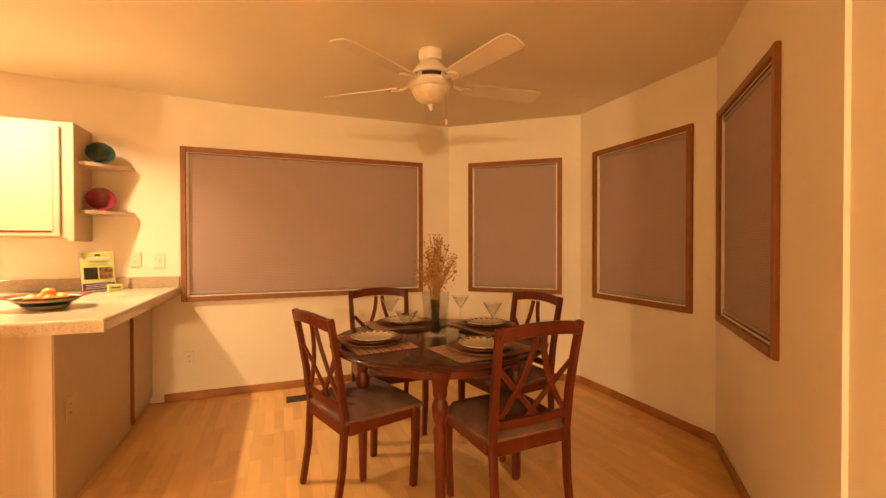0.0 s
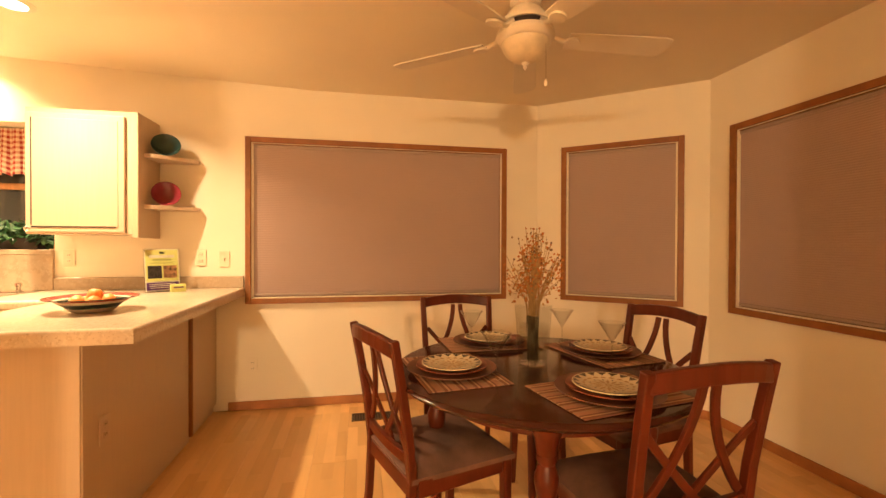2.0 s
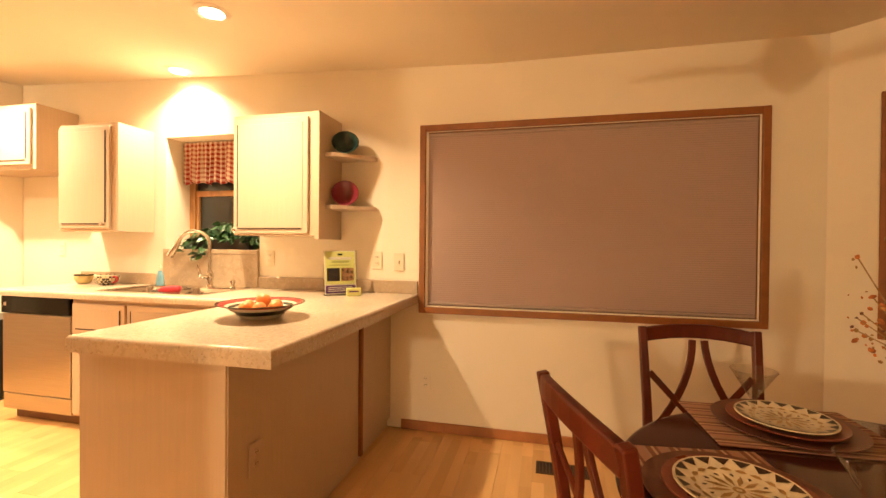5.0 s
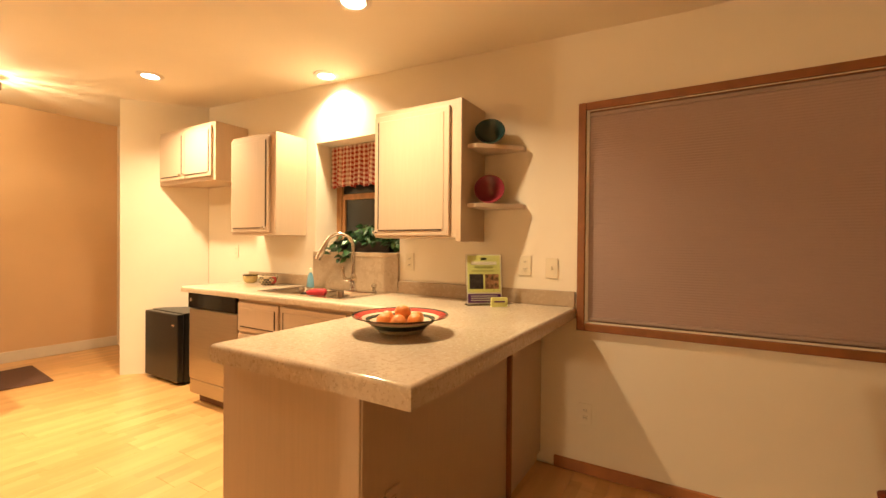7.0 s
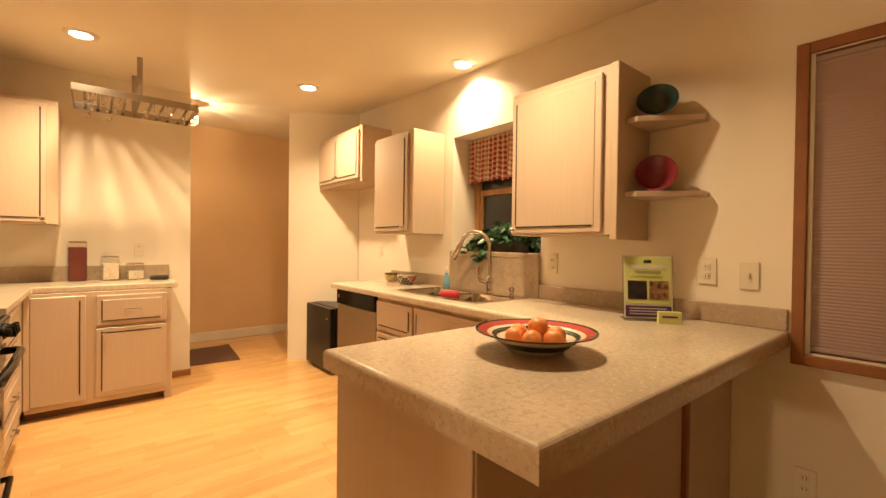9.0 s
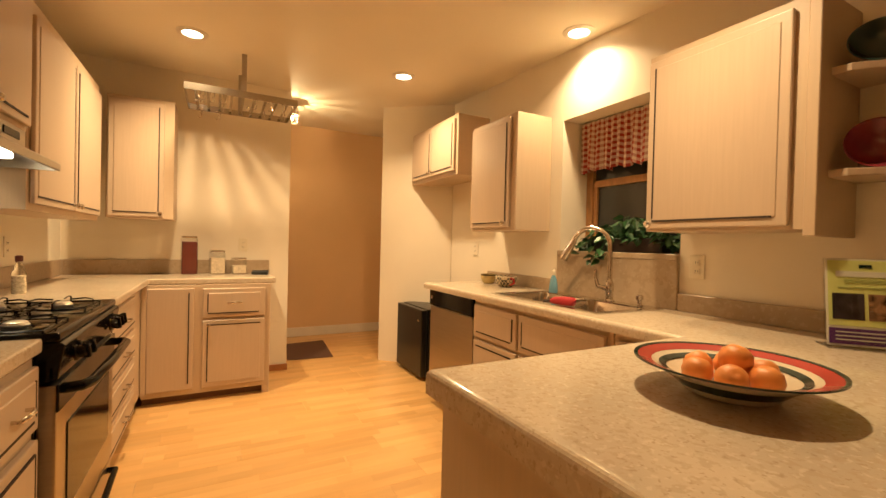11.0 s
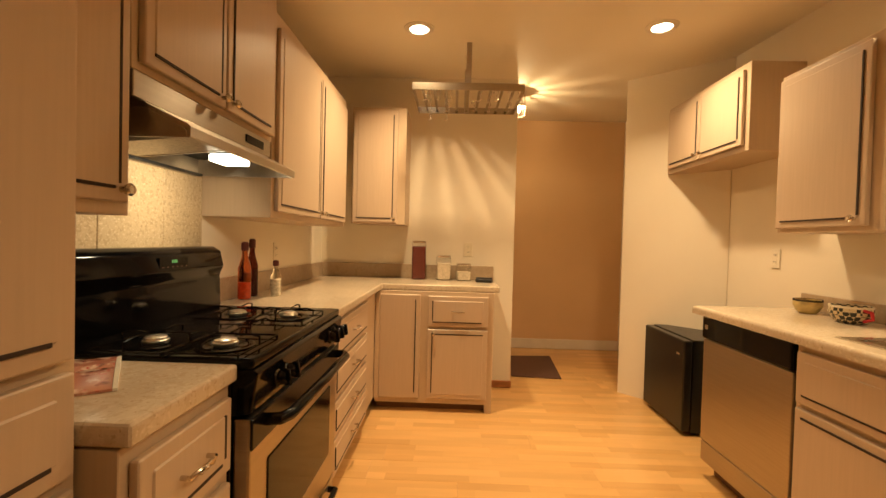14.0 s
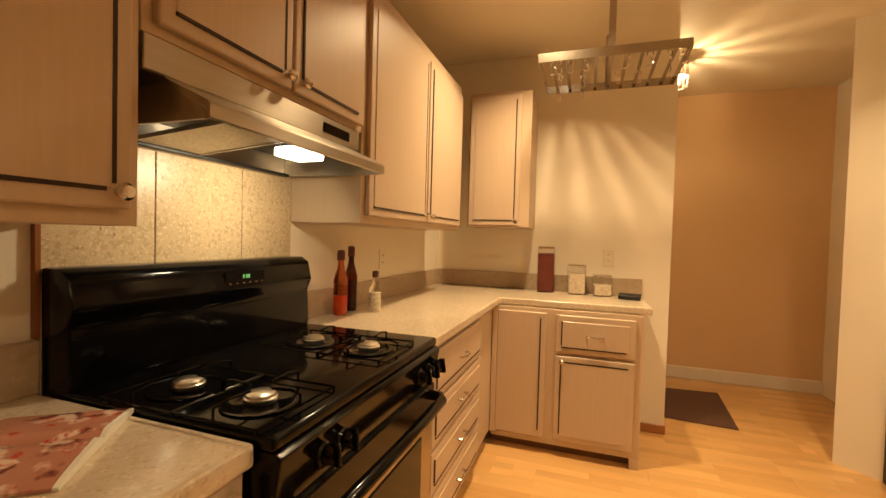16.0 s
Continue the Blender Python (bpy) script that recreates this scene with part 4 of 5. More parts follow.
for k in range(290):
    x = rnd.uniform(-2.90, -2.24)
    hang = k % 12 == 0 and x < -2.60
    h = 0.19 * (1 - ((x + 2.55) / 0.38) ** 2) * rnd.uniform(0.3, 1.0)
    y = 6.085 + rnd.uniform(-0.04, 0.0) if hang else rnd.uniform(6.09, 6.29)
    z = rnd.uniform(1.14, 1.23) if hang else 1.212 + h
    lf = new("leaf", leaf_meshes[k % 3])
    lf.parent = pl
    s = rnd.uniform(0.65, 1.1)
    lf.matrix_basis = pinv @ pose(x, y, z, rnd.uniform(-60, 10), rnd.uniform(-35, 35), rnd.uniform(100, 260)) @ Matrix.Scale(s, 4)
    if k % 4 == 0:
        tube([(rnd.uniform(-2.8, -2.4), 6.20, 1.27), ((x - 2.6) / 2, 6.19, 1.28 + h * 0.7), (x, y, z)], 0.002, 5, stems)
tagged(part("stem_bunch", stems, M_LEAF, pl), kind="stuff")

# ---- pot rack, hall lamp ----
pr = thing("pot_rack", (-4.62, 4.22, 2.25), "hanging steel pot rack with empty hooks", "pot rack")
KX0, KX1, KY0, KY1, KZ = -4.90, -4.36, 3.845, 4.60, 2.275
rackz = ceil_z(-4.4)
for nm, b in (("rail", (KX1 - 0.005, KX1, KY0, KY1, KZ - 0.024, KZ + 0.024)), ("rail", (KX0, KX0 + 0.005, KY0, KY1, KZ - 0.024, KZ + 0.024)),
              ("end_rail", (KX0 + 0.005, KX1 - 0.005, KY0, KY0 + 0.005, KZ - 0.024, KZ + 0.024)), ("end_rail", (KX0 + 0.005, KX1 - 0.005, KY1 - 0.005, KY1, KZ - 0.024, KZ + 0.024))):
    part(nm, boxes(b), M_RACK, pr)
for k in range(9):
    yy = KY0 + 0.07 + k * (KY1 - KY0 - 0.14) / 8
    part("crossbar", boxes((KX0 + 0.005, KX1 - 0.005, yy - 0.009, yy + 0.009, KZ - 0.012, KZ - 0.008)), M_RACK, pr)
for xx in (KX1 - 0.009, KX0 + 0.009):
    part("hanger", boxes((xx - 0.0025, xx + 0.0025, 4.205, 4.240, KZ - 0.02, ceil_z(xx) - 0.001)), M_STEEL, pr)
hook = bmesh.new()
tube([(0.016 * math.cos(a), 0, 0.016 * math.sin(a)) for a in [radians(q) for q in range(200, -81, -28)]] + [(-0.006 + 0.020 * math.cos(a), 0, -0.038 + 0.020 * math.sin(a)) for a in [radians(q) for q in range(70, -151, -28)]], 0.0032, 6, hook)
hook0 = part("hook", hook, M_CHROME, pr, local=True, smooth=True)
hook0.matrix_basis = pose(KX1 - 0.02 + 4.62, 3.93 - 4.22, KZ - 0.032 - 2.25, 0, 0, 70)
for k, (hx, hy) in enumerate([(-4.38, 3.96), (-4.38, 4.02), (-4.38, 4.10), (-4.38, 4.30), (-4.38, 4.41), (-4.38, 4.50), (-4.38, 4.57), (-4.60, 3.95), (-4.62, 4.08), (-4.60, 4.27), (-4.62, 4.38), (-4.86, 3.93), (-4.86, 4.06), (-4.60, 4.53)]):
    o = hook0.copy()
    scene.collection.objects.link(o)
    o.matrix_basis = pose(hx + 4.62, hy - 4.22, KZ - 0.032 - 2.25, 0, 0, rnd.uniform(40, 140))
HLX, HLY, hz = -5.42, 4.715, ceil_z(-5.42)
hl = thing("hall_light", (HLX, HLY, hz), "small lit ceiling light in the hall with added ray-casting ribs", "ceiling light")
part("canopy", lathe([(0.07, hz - 0.001), (0.07, hz - 0.015), (0.045, hz - 0.028), (0, hz - 0.028)], (HLX, HLY, 0), 24), M_FANWHITE, hl, smooth=True)
part("globe", lathe([(0, -0.012), (0.008, -0.009), (0.011, 0), (0.009, 0.02), (0.006, 0.038), (0, 0.038)], (HLX, HLY, 2.436), 14), glow("globe_glow", (1.0, 0.80, 0.5), 40), hl, "glowing bulb", smooth=True)
# Cap and ribs are added to hold light off the ceiling and streak it
part("cap", lathe([(0.0, 0.0), (0.058, 0.0), (0.055, 0.012), (0.0, 0.016)], (HLX, HLY, 2.475), 24), M_FANWHITE, hl, smooth=True)
for k in range(11):
    a = 2 * math.pi * (k + 0.3) / 11
    c, q = math.cos(a), math.sin(a)
    part("rib", tube([(HLX + 0.052 * c, HLY + 0.052 * q, hz - 0.02), (HLX + 0.060 * c, HLY + 0.060 * q, 2.47), (HLX + 0.055 * c, HLY + 0.055 * q, 2.40)], 0.0045, 6), M_CHROME, hl)
part("rim", tube([(HLX + 0.055 * math.cos(q * 0.3142), HLY + 0.055 * math.sin(q * 0.3142), 2.40) for q in range(21)], 0.004, 6), M_CHROME, hl)

# ---- small things in the kitchen ----
M_CLAY = shader("painted_clay", (0.55, 0.42, 0.16), 0.4, var=0.3, scale=30)


def checked(name, a, b, scale):
    m = shader(name, a, 0.35)
    n, l = m.node_tree.nodes, m.node_tree.links
    ch = n.new("ShaderNodeTexChecker")
    ch.inputs["Scale"].default_value = scale
    ch.inputs[1].default_value, ch.inputs[2].default_value = (*a, 1), (*b, 1)
    l.new(n["Texture Coordinate"].outputs["Object"], ch.inputs[0])
    l.new(ch.outputs[0], n["Principled BSDF"].inputs["Base Color"])
    return m


M_CHECK = checked("checked_glaze", (0.62, 0.50, 0.30), (0.02, 0.02, 0.015), 55)


def cup(name, x, y, r, h, mat, label, handle=None):
    ob = thing(name, (x, y, CZ1), label, "cup")
    part("bowl", lathe([(0, 0), (r * 0.55, 0), (r * 0.75, h * 0.15), (r, h * 0.6), (r * 0.97, h), (r * 0.92, h), (r * 0.93, h * 0.6), (r * 0.6, h * 0.12), (0, h * 0.1)], (x, y, CZ1), 24), mat, ob, smooth=True)
    part("rim", lathe([(r * 0.985, h - 0.008), (r * 0.995, h - 0.002), (r * 0.98, h + 0.002), (r * 0.91, h + 0.001)], (x, y, CZ1), 24), M_GROOVE if not handle else M_PLATE_W, ob, smooth=True)
    if handle:
        part("handle", tube([(x + r * 0.95, y - 0.01, CZ1 + h * 0.85), (x + r * 1.45, y - 0.015, CZ1 + h * 0.8), (x + r * 1.5, y - 0.015, CZ1 + h * 0.45), (x + r * 0.95, y - 0.01, CZ1 + h * 0.25)], 0.007, 8), M_RED, ob, "red handle", smooth=True)


cup("small_bowl", -3.70, 5.97, 0.062, 0.07, M_CLAY, "small yellow painted clay bowl on the sink worktop")
cup("soup_mug", -3.43, 5.94, 0.078, 0.078, M_CHECK, "black and cream checked soup mug with red handle", True)

# fruit bowl
M_RIMRED = shader("red_glaze", (0.40, 0.035, 0.025), 0.25, var=0.15)
M_CREAM = shader("cream_glaze", (0.68, 0.58, 0.42), 0.25, var=0.1, scale=20)
M_TEAL = shader("teal_glaze", (0.030, 0.060, 0.055), 0.16, var=0.3)
M_DKGREEN = shader("dark_green_glaze", (0.012, 0.035, 0.028), 0.18, var=0.3)
M_WINE = shader("wine_red_glaze", (0.20, 0.026, 0.034), 0.15, var=0.3)
fb = thing("fruit_bowl", (-1.395, 5.02, CZ1), "wide painted ceramic bowl with red and green bands", "bowl")
FB = (-1.395, 5.02, CZ1)
part("bowl", lathe([(0, 0.004), (0.07, 0.0), (0.085, 0.006), (0.115, 0.034), (0.150, 0.054), (0.150, 0.0575), (0.110, 0.040), (0.06, 0.018), (0, 0.016)], FB, 48), M_CREAM, fb, smooth=True)
part("foot_band", lathe([(0.1005, 0.0195), (0.1165, 0.0335), (0.128, 0.0405)], FB, 48), M_DKGREEN, fb, "dark green outer band", smooth=True)
part("red_band", lathe([(0.150, 0.0545), (0.178, 0.064), (0.178, 0.0665), (0.150, 0.0585)], FB, 48), M_RIMRED, fb, "red painted rim band", smooth=True)
part("rim", lathe([(0.178, 0.0635), (0.186, 0.0655), (0.186, 0.069), (0.178, 0.0672)], FB, 48), M_DKGREEN, fb, "dark green rim", smooth=True)
part("inner_band", lathe([(0.120, 0.0462), (0.134, 0.0525), (0.1345, 0.0535), (0.12, 0.0475)], FB, 48), M_DKGREEN, fb, smooth=True)
M_ORANGE = shader("orange_peel", (0.84, 0.31, 0.07), 0.42, var=0.2, scale=14, bump=0.3, bump_scale=400, obj_random=0.12)
om = lathe([(0, -0.036), (0.018, -0.033), (0.031, -0.020), (0.037, 0), (0.032, 0.019), (0.018, 0.031), (0.004, 0.032), (0, 0.030)], seg=18)
om2 = bpy.data.meshes.new("orange")
bmesh.ops.recalc_face_normals(om, faces=om.faces)
for f in om.faces:
    f.smooth = True
om.to_mesh(om2)
om.free()
om2.materials.append(M_ORANGE)
for k in range(7):
    a = k * math.pi / 3
    r, z = (0.068, 0.047) if k < 6 else (0.01, 0.076)
    o = tagged(new("orange", om2), "small ripe orange in the fruit bowl", "fruit", "oranges in the bowl")
    o.matrix_basis = pose(FB[0] + r * math.cos(a), FB[1] + r * math.sin(a), CZ1 + z, rnd.uniform(-40, 40), rnd.uniform(-40, 40), 0) @ Matrix.Scale(rnd.uniform(0.78, 0.88), 4)

# leaflet in an acrylic stand, with a small card
lm_ = pose(-1.44, 5.875, CZ1 + 0.001, 0, 0, 40)
ls = thing("leaflet_stand", (-1.44, 5.875, CZ1), "green and purple leaflet in a clear acrylic stand", "sign", turn=40)
M_LIME = shader("lime_paper", (0.72, 0.75, 0.26), 0.5, var=0.06)
M_PAPER = shader("white_paper", (0.75, 0.72, 0.62), 0.5, var=0.03)
M_PURPLE = shader("purple_ink", (0.10, 0.02, 0.16), 0.5, var=0.05)
M_PHOTO = shader("dark_photo", (0.06, 0.05, 0.05), 0.3, var=0.8, scale=25)
M_PHOTO2 = shader("warm_photo", (0.38, 0.20, 0.10), 0.3, var=0.9, scale=40)
lean = pose(0, 0, 0.004, -8, 0, 0)
part("leaflet", bent(boxes((-0.102, 0.102, 0.0, 0.0015, 0.004, 0.284)), lean), M_PAPER, ls, local=True)
lf0 = part("green_field", bent(boxes((-0.096, 0.096, -0.0012, -0.0002, 0.068, 0.279)), lean), M_LIME, ls, local=True)
part("purple_band", bent(boxes((-0.096, 0.096, -0.0012, -0.0002, 0.010, 0.060)), lean), M_PURPLE, ls, local=True)
part("photo", bent(boxes((-0.086, -0.005, -0.0026, -0.0014, 0.088, 0.172)), lean), M_PHOTO, ls, local=True)
part("photo", bent(boxes((0.005, 0.086, -0.0026, -0.0014, 0.088, 0.172)), lean), M_PHOTO2, ls, local=True)
M_OLIVEINK = shader("olive_ink", (0.40, 0.43, 0.13), 0.5, var=0.05)
for a, b, z, t, ink in ((-0.075, 0.075, 0.226, 0.018, M_PAPER), (-0.055, 0.055, 0.206, 0.012, M_OLIVEINK), (-0.07, 0.06, 0.188, 0.005, M_OLIVEINK), (-0.016, 0.016, 0.254, 0.012, M_DKGREEN)):
    part("heading_bar", bent(boxes((a, b, -0.0026, -0.0014, z, z + t)), lean), ink, ls, local=True)
for z in (0.046, 0.034, 0.022):
    part("text_bar", bent(boxes((-0.08, 0.075, -0.0026, -0.0014, z, z + 0.004)), lean), M_PAPER, ls, local=True)
st_ = part("stand", merged(bent(boxes((-0.108, 0.108, -0.006, -0.004, 0.0, 0.286), (-0.108, 0.108, 0.003, 0.005, 0.0, 0.286)), lean), boxes((-0.108, 0.108, -0.03, 0.08, 0.0, 0.003))), M_GLASS, ls, "clear acrylic stand", local=True)
st_.visible_shadow = False
cd = thing("card_stack", (-1.345, 5.86, CZ1), "small stack of lime green cards", "cards", turn=38)
part("cards", boxes((-0.046, 0.046, -0.008, 0.012, 0.001, 0.052), bevel=0.002), M_LIME, cd, local=True)
part("text_bar", boxes((-0.03, 0.03, -0.0092, -0.0078, 0.026, 0.034)), M_PURPLE, cd, local=True)

# bowls on the open shelves, tipped on edge
for nm, z, mat, col in (("serving_bowl", 1.836, M_TEAL, "dark green"), ("serving_bowl", 1.496, M_WINE, "wine red")):
    ob = thing(nm, (-1.46, 5.965, z), f"{col} glazed bowl tipped on edge on the open shelf", "bowl")
    b = lathe([(0, 0), (0.032, 0), (0.036, 0.006), (0.062, 0.028), (0.084, 0.060), (0.088, 0.068), (0.083, 0.067), (0.06, 0.034), (0.03, 0.012), (0, 0.010)], seg=32)
    b.transform(pose(-1.475, 6.005, z + 0.067 if mat is M_WINE else z + 0.054, 74 if mat is M_WINE else 66, 0, 22))
    part("bowl", b, mat, ob, smooth=True)

# outlets, switches
def plate(name, m, label, kind_, mat=None):
    ob = thing(name, (0, 0, 0), label, "outlet" if kind_ != "switch" else "switch")
    ob.matrix_basis = m
    p = part("cover_plate", boxes((-0.036, 0.036, -0.006, 0, -0.058, 0.058), bevel=0.003, seg=2), mat or M_PLATE_W, ob, local=True)
    if kind_ == "outlet":
        for z in (0.021, -0.021):
            part("socket", boxes((-0.014, 0.014, -0.0085, -0.005, z - 0.013, z + 0.013), bevel=0.003), mat or M_PLATE_W, ob, local=True)
            part("slot", boxes((-0.007, -0.0045, -0.0092, -0.008, z - 0.004, z + 0.006), (0.0045, 0.007, -0.0092, -0.008, z - 0.004, z + 0.006)), M_GROOVE, ob, local=True)
    else:
        part("toggle", boxes((-0.005, 0.005, -0.016, -0.005, -0.011, 0.011), bevel=0.002), M_PLATE_W, ob, local=True)
    return ob


M_FRONT = lambda x, z: pose(x, UF + 0.002, z)
plate("power_outlet", M_FRONT(-1.283, 1.135), "cream power outlet on the wall above the worktop", "outlet")
plate("light_switch", M_FRONT(-1.125, 1.125), "cream light switch on the wall above the worktop", "switch")
plate("power_outlet", M_FRONT(-2.12, 1.135), "cream power outlet on the wall under the cabinet", "outlet")
plate("power_outlet", M_FRONT(-4.10, 1.18), "wall-coloured power outlet on the wall by the small fridge", "outlet", M_WALL)
plate("power_outlet", M_FRONT(-0.93, 0.33), "wall-coloured power outlet low on the dining wall", "outlet", M_WALL)
plate("power_outlet", pose(XB + 0.001, 4.275, 1.165, 0, 0, 90), "cream power outlet above the corner worktop", "outlet")
plate("power_outlet", pose(-4.15, YL + 0.001, 1.14, 0, 0, 180), "wall-coloured power outlet on the range wall", "outlet", M_WALL)
plate("power_outlet", pose(-1.187, 4.705, 0.465, 0, 0, 90), "beige power outlet on the peninsula back", "outlet", M_CAB)

# jars, bottles, magazine, black case
M_RICE = shader("pale_grain", (0.60, 0.50, 0.36), 0.8, var=0.35, scale=120)
M_BEAN = shader("red_beans", (0.13, 0.022, 0.012), 0.5, var=0.6, scale=110)


def jar(x, y, w, h, fill, level, label):
    ob = thing("storage_jar", (x, y, CZ1), label, "jar", turn=8)
    part("contents", boxes((-w / 2 + 0.005, w / 2 - 0.005, -w / 2 + 0.005, w / 2 - 0.005, 0.006, h * level), bevel=0.004), fill, ob, local=True)
    part("glass", merged(boxes((-w / 2, w / 2, -w / 2, w / 2, 0.001, h), bevel=0.006, seg=2)), M_GLASS, ob, "square clear glass jar", local=True).visible_shadow = False
    part("lid", boxes((-w / 2 + 0.004, w / 2 - 0.004, -w / 2 + 0.004, w / 2 - 0.004, h + 0.001, h + 0.016), bevel=0.005, seg=2), M_CHROME, ob, "steel lid", local=True)


jar(-4.985, 3.865, 0.115, 0.30, M_BEAN, 0.9, "tall square glass jar full of red beans")
jar(-4.985, 4.07, 0.115, 0.185, M_RICE, 0.75, "square glass jar of pale grain")
jar(-4.975, 4.235, 0.115, 0.125, M_RICE, 0.6, "short square glass jar of pale grain")
M_LEATHER = shader("black_leather", (0.012, 0.011, 0.011), 0.4, var=0.2, bump=0.3, bump_scale=250)
pc = thing("black_pouch", (-4.88, 4.40, CZ1), "flat black leather pouch on the corner worktop", "pouch", turn=-10)
part("pouch", boxes((-0.05, 0.05, -0.065, 0.065, 0.001, 0.028), bevel=0.010, seg=3), M_LEATHER, pc, local=True, smooth=True)
part("flap", boxes((-0.052, 0.0, -0.066, 0.066, 0.024, 0.034), bevel=0.004, seg=2), M_LEATHER, pc, local=True)
M_OIL = glass("amber_oil", (0.72, 0.20, 0.06), 0.02)
M_OILDK = glass("dark_red_oil", (0.13, 0.016, 0.010), 0.02)
M_CHILLI = shader("red_chillies", (0.62, 0.11, 0.02), 0.5, var=0.3, scale=60)
M_PALEGLASS = glass("pale_glass", (0.90, 0.87, 0.78), 0.02)
M_CORK = shader("dark_cap", (0.10, 0.018, 0.015), 0.5)
for x, y, r, h, mat, label in ((-3.60, 3.10, 0.032, 0.285, M_OIL, "tall bottle of amber infused oil with chillies"), (-3.72, 3.080, 0.030, 0.30, M_OILDK, "tall bottle of dark red infused oil"), (-3.74, 3.20, 0.028, 0.19, M_PALEGLASS, "small clear oil bottle with pale herbs")):
    ob = thing("oil_bottle", (x, y, CZ1), label, "bottle", "oil bottles")
    part("glass", lathe([(0, 0.001), (r * 0.9, 0.001), (r, 0.01), (r, h * 0.55), (r * 0.55, h * 0.72), (r * 0.42, h * 0.8), (r * 0.45, h * 0.92), (0, h * 0.92)], (x, y, CZ1), 20), mat, ob, smooth=True).visible_shadow = False
    part("filling", lathe([(0, 0.006), (r * 0.75, 0.006), (r * 0.8, h * (0.30 if mat is M_OIL else 0.48)), (0, h * (0.31 if mat is M_OIL else 0.5))], (x, y, CZ1), 16), M_RICE if mat is M_PALEGLASS else M_CHILLI if mat is M_OIL else M_BEAN, ob, smooth=True)
    part("cap", lathe([(r * 0.5, h * 0.86), (r * 0.55, h * 0.87), (r * 0.55, h), (r * 0.3, h * 1.02), (0, h * 1.02)], (x, y, CZ1), 16), M_CORK, ob, "dark red cap", smooth=True)
M_COVER = speckled("food_photo", (0.50, 0.22, 0.15), [((0.16, 0.04, 0.03), 0.54, 0.5), ((0.72, 0.52, 0.40), 0.54, 0.6), ((0.50, 0.06, 0.05), 0.60, 1.1)], 40, 0.2)
mg = thing("cookbook", (-2.37, 3.314, CZ1), "open glossy cookbook with food photographs on the short worktop", "book", turn=37)


def page(u0, u1, v0, v1, lift):
    """Open pages: a low double curve across local x, with a gutter in the middle."""
    bm, pv = bmesh.new(), []
    for i in range(17):
        x = u0 + (u1 - u0) * i / 16
        u = abs(x) / 0.14
        zz = lift + 0.006 + 0.014 * (1 - u) ** 0.6 * min(1.0, u * 6 + 0.25)
        pv.append([bm.verts.new((x, v, zz)) for v in (v0, v1)] + [bm.verts.new((x, v, 0.001 + lift)) for v in (v1, v0)])
    for a, b in zip(pv, pv[1:]):
        for q in range(4):
            bm.faces.new((a[q], a[(q + 1) % 4], b[(q + 1) % 4], b[q]))
    bm.faces.new(pv[0])
    bm.faces.new(pv[-1][::-1])
    return bm


part("page_spread", page(-0.14, 0.14, -0.10, 0.091, 0.0), M_COVER, mg, "glossy food photographs", local=True, smooth=True)
part("page_margin", page(-0.14, 0.14, 0.092, 0.10, 0.0), M_PAPER, mg, "white page margin", local=True, smooth=True)

M_MAT = shader("brown_mat", (0.105, 0.048, 0.028), 0.95, var=0.2, scale=60, bump=0.6, bump_scale=350)
mt = tagged(part("door_mat", prism([(-6.10, 4.80), (-6.14, 5.23), (-5.36, 5.165), (-5.40, 4.71)], 0.001, 0.010, 0.003), M_MAT, None), "brown woven door mat on the hall floor", "mat")

# floor vent by the dining wall
M_VENT = shader("bronze_vent", (0.09, 0.055, 0.03), 0.5, 0.6, var=0.2)
fv = thing("floor_vent", (-0.06, 5.80, 0.0), "brown metal floor vent by the dining wall", "vent")
part("frame", boxes((-0.20, 0.08, 5.735, 5.745, 0.0, 0.006), (-0.20, 0.08, 5.855, 5.865, 0.0, 0.006), (-0.20, -0.19, 5.745, 5.855, 0.0, 0.006), (0.07, 0.08, 5.745, 5.855, 0.0, 0.006)), M_VENT, fv)
for k in range(14):
    part("slat", boxes((-0.185 + k * 0.0185, -0.178 + k * 0.0185, 5.746, 5.854, 0.0, 0.004)), M_VENT, fv)
part("well", boxes((-0.19, 0.07, 5.745, 5.855, -0.002, 0.0008)), M_GROOVE, fv)


# ---- dining: fan, table, chairs, settings ----
fn = thing("ceiling_fan", (0.60, 4.57, 2.42), "cream ceiling fan with five blades and glass bowl", "ceiling fan")
FC = (0.615, 4.60, 0)
part("canopy", lathe([(0.072, 2.408), (0.074, 2.385), (0.070, 2.345), (0.058, 2.338), (0.0, 2.338)], FC, 28), M_FANWHITE, fn, smooth=True)
part("motor", lathe([(0.055, 2.340), (0.075, 2.325), (0.105, 2.290), (0.120, 2.268), (0.120, 2.256), (0.100, 2.252), (0, 2.252)], FC, 32), M_FANWHITE, fn, smooth=True)
part("vent_gap", lathe([(0.114, 2.252), (0.114, 2.226), (0.0, 2.226)], FC, 32), M_GROOVE, fn, "dark vent gap")
part("light_ring", lathe([(0.112, 2.228), (0.132, 2.222), (0.137, 2.205), (0.124, 2.182), (0.112, 2.176), (0, 2.176)], FC, 32), M_FANWHITE, fn, smooth=True)
M_FROST = shader("frosted_bowl", (0.66, 0.55, 0.38), 0.35, var=0.15, scale=20)
part("glass_bowl", lathe([(0.112, 2.177), (0.108, 2.155), (0.090, 2.125), (0.055, 2.100), (0.018, 2.088), (0, 2.088)], FC, 32), M_FROST, fn, "unlit frosted glass bowl", smooth=True)
part("finial", lathe([(0.016, 2.090), (0.018, 2.082), (0.010, 2.074), (0.012, 2.066), (0.004, 2.052), (0, 2.050)], FC, 16), M_FANWHITE, fn, smooth=True)
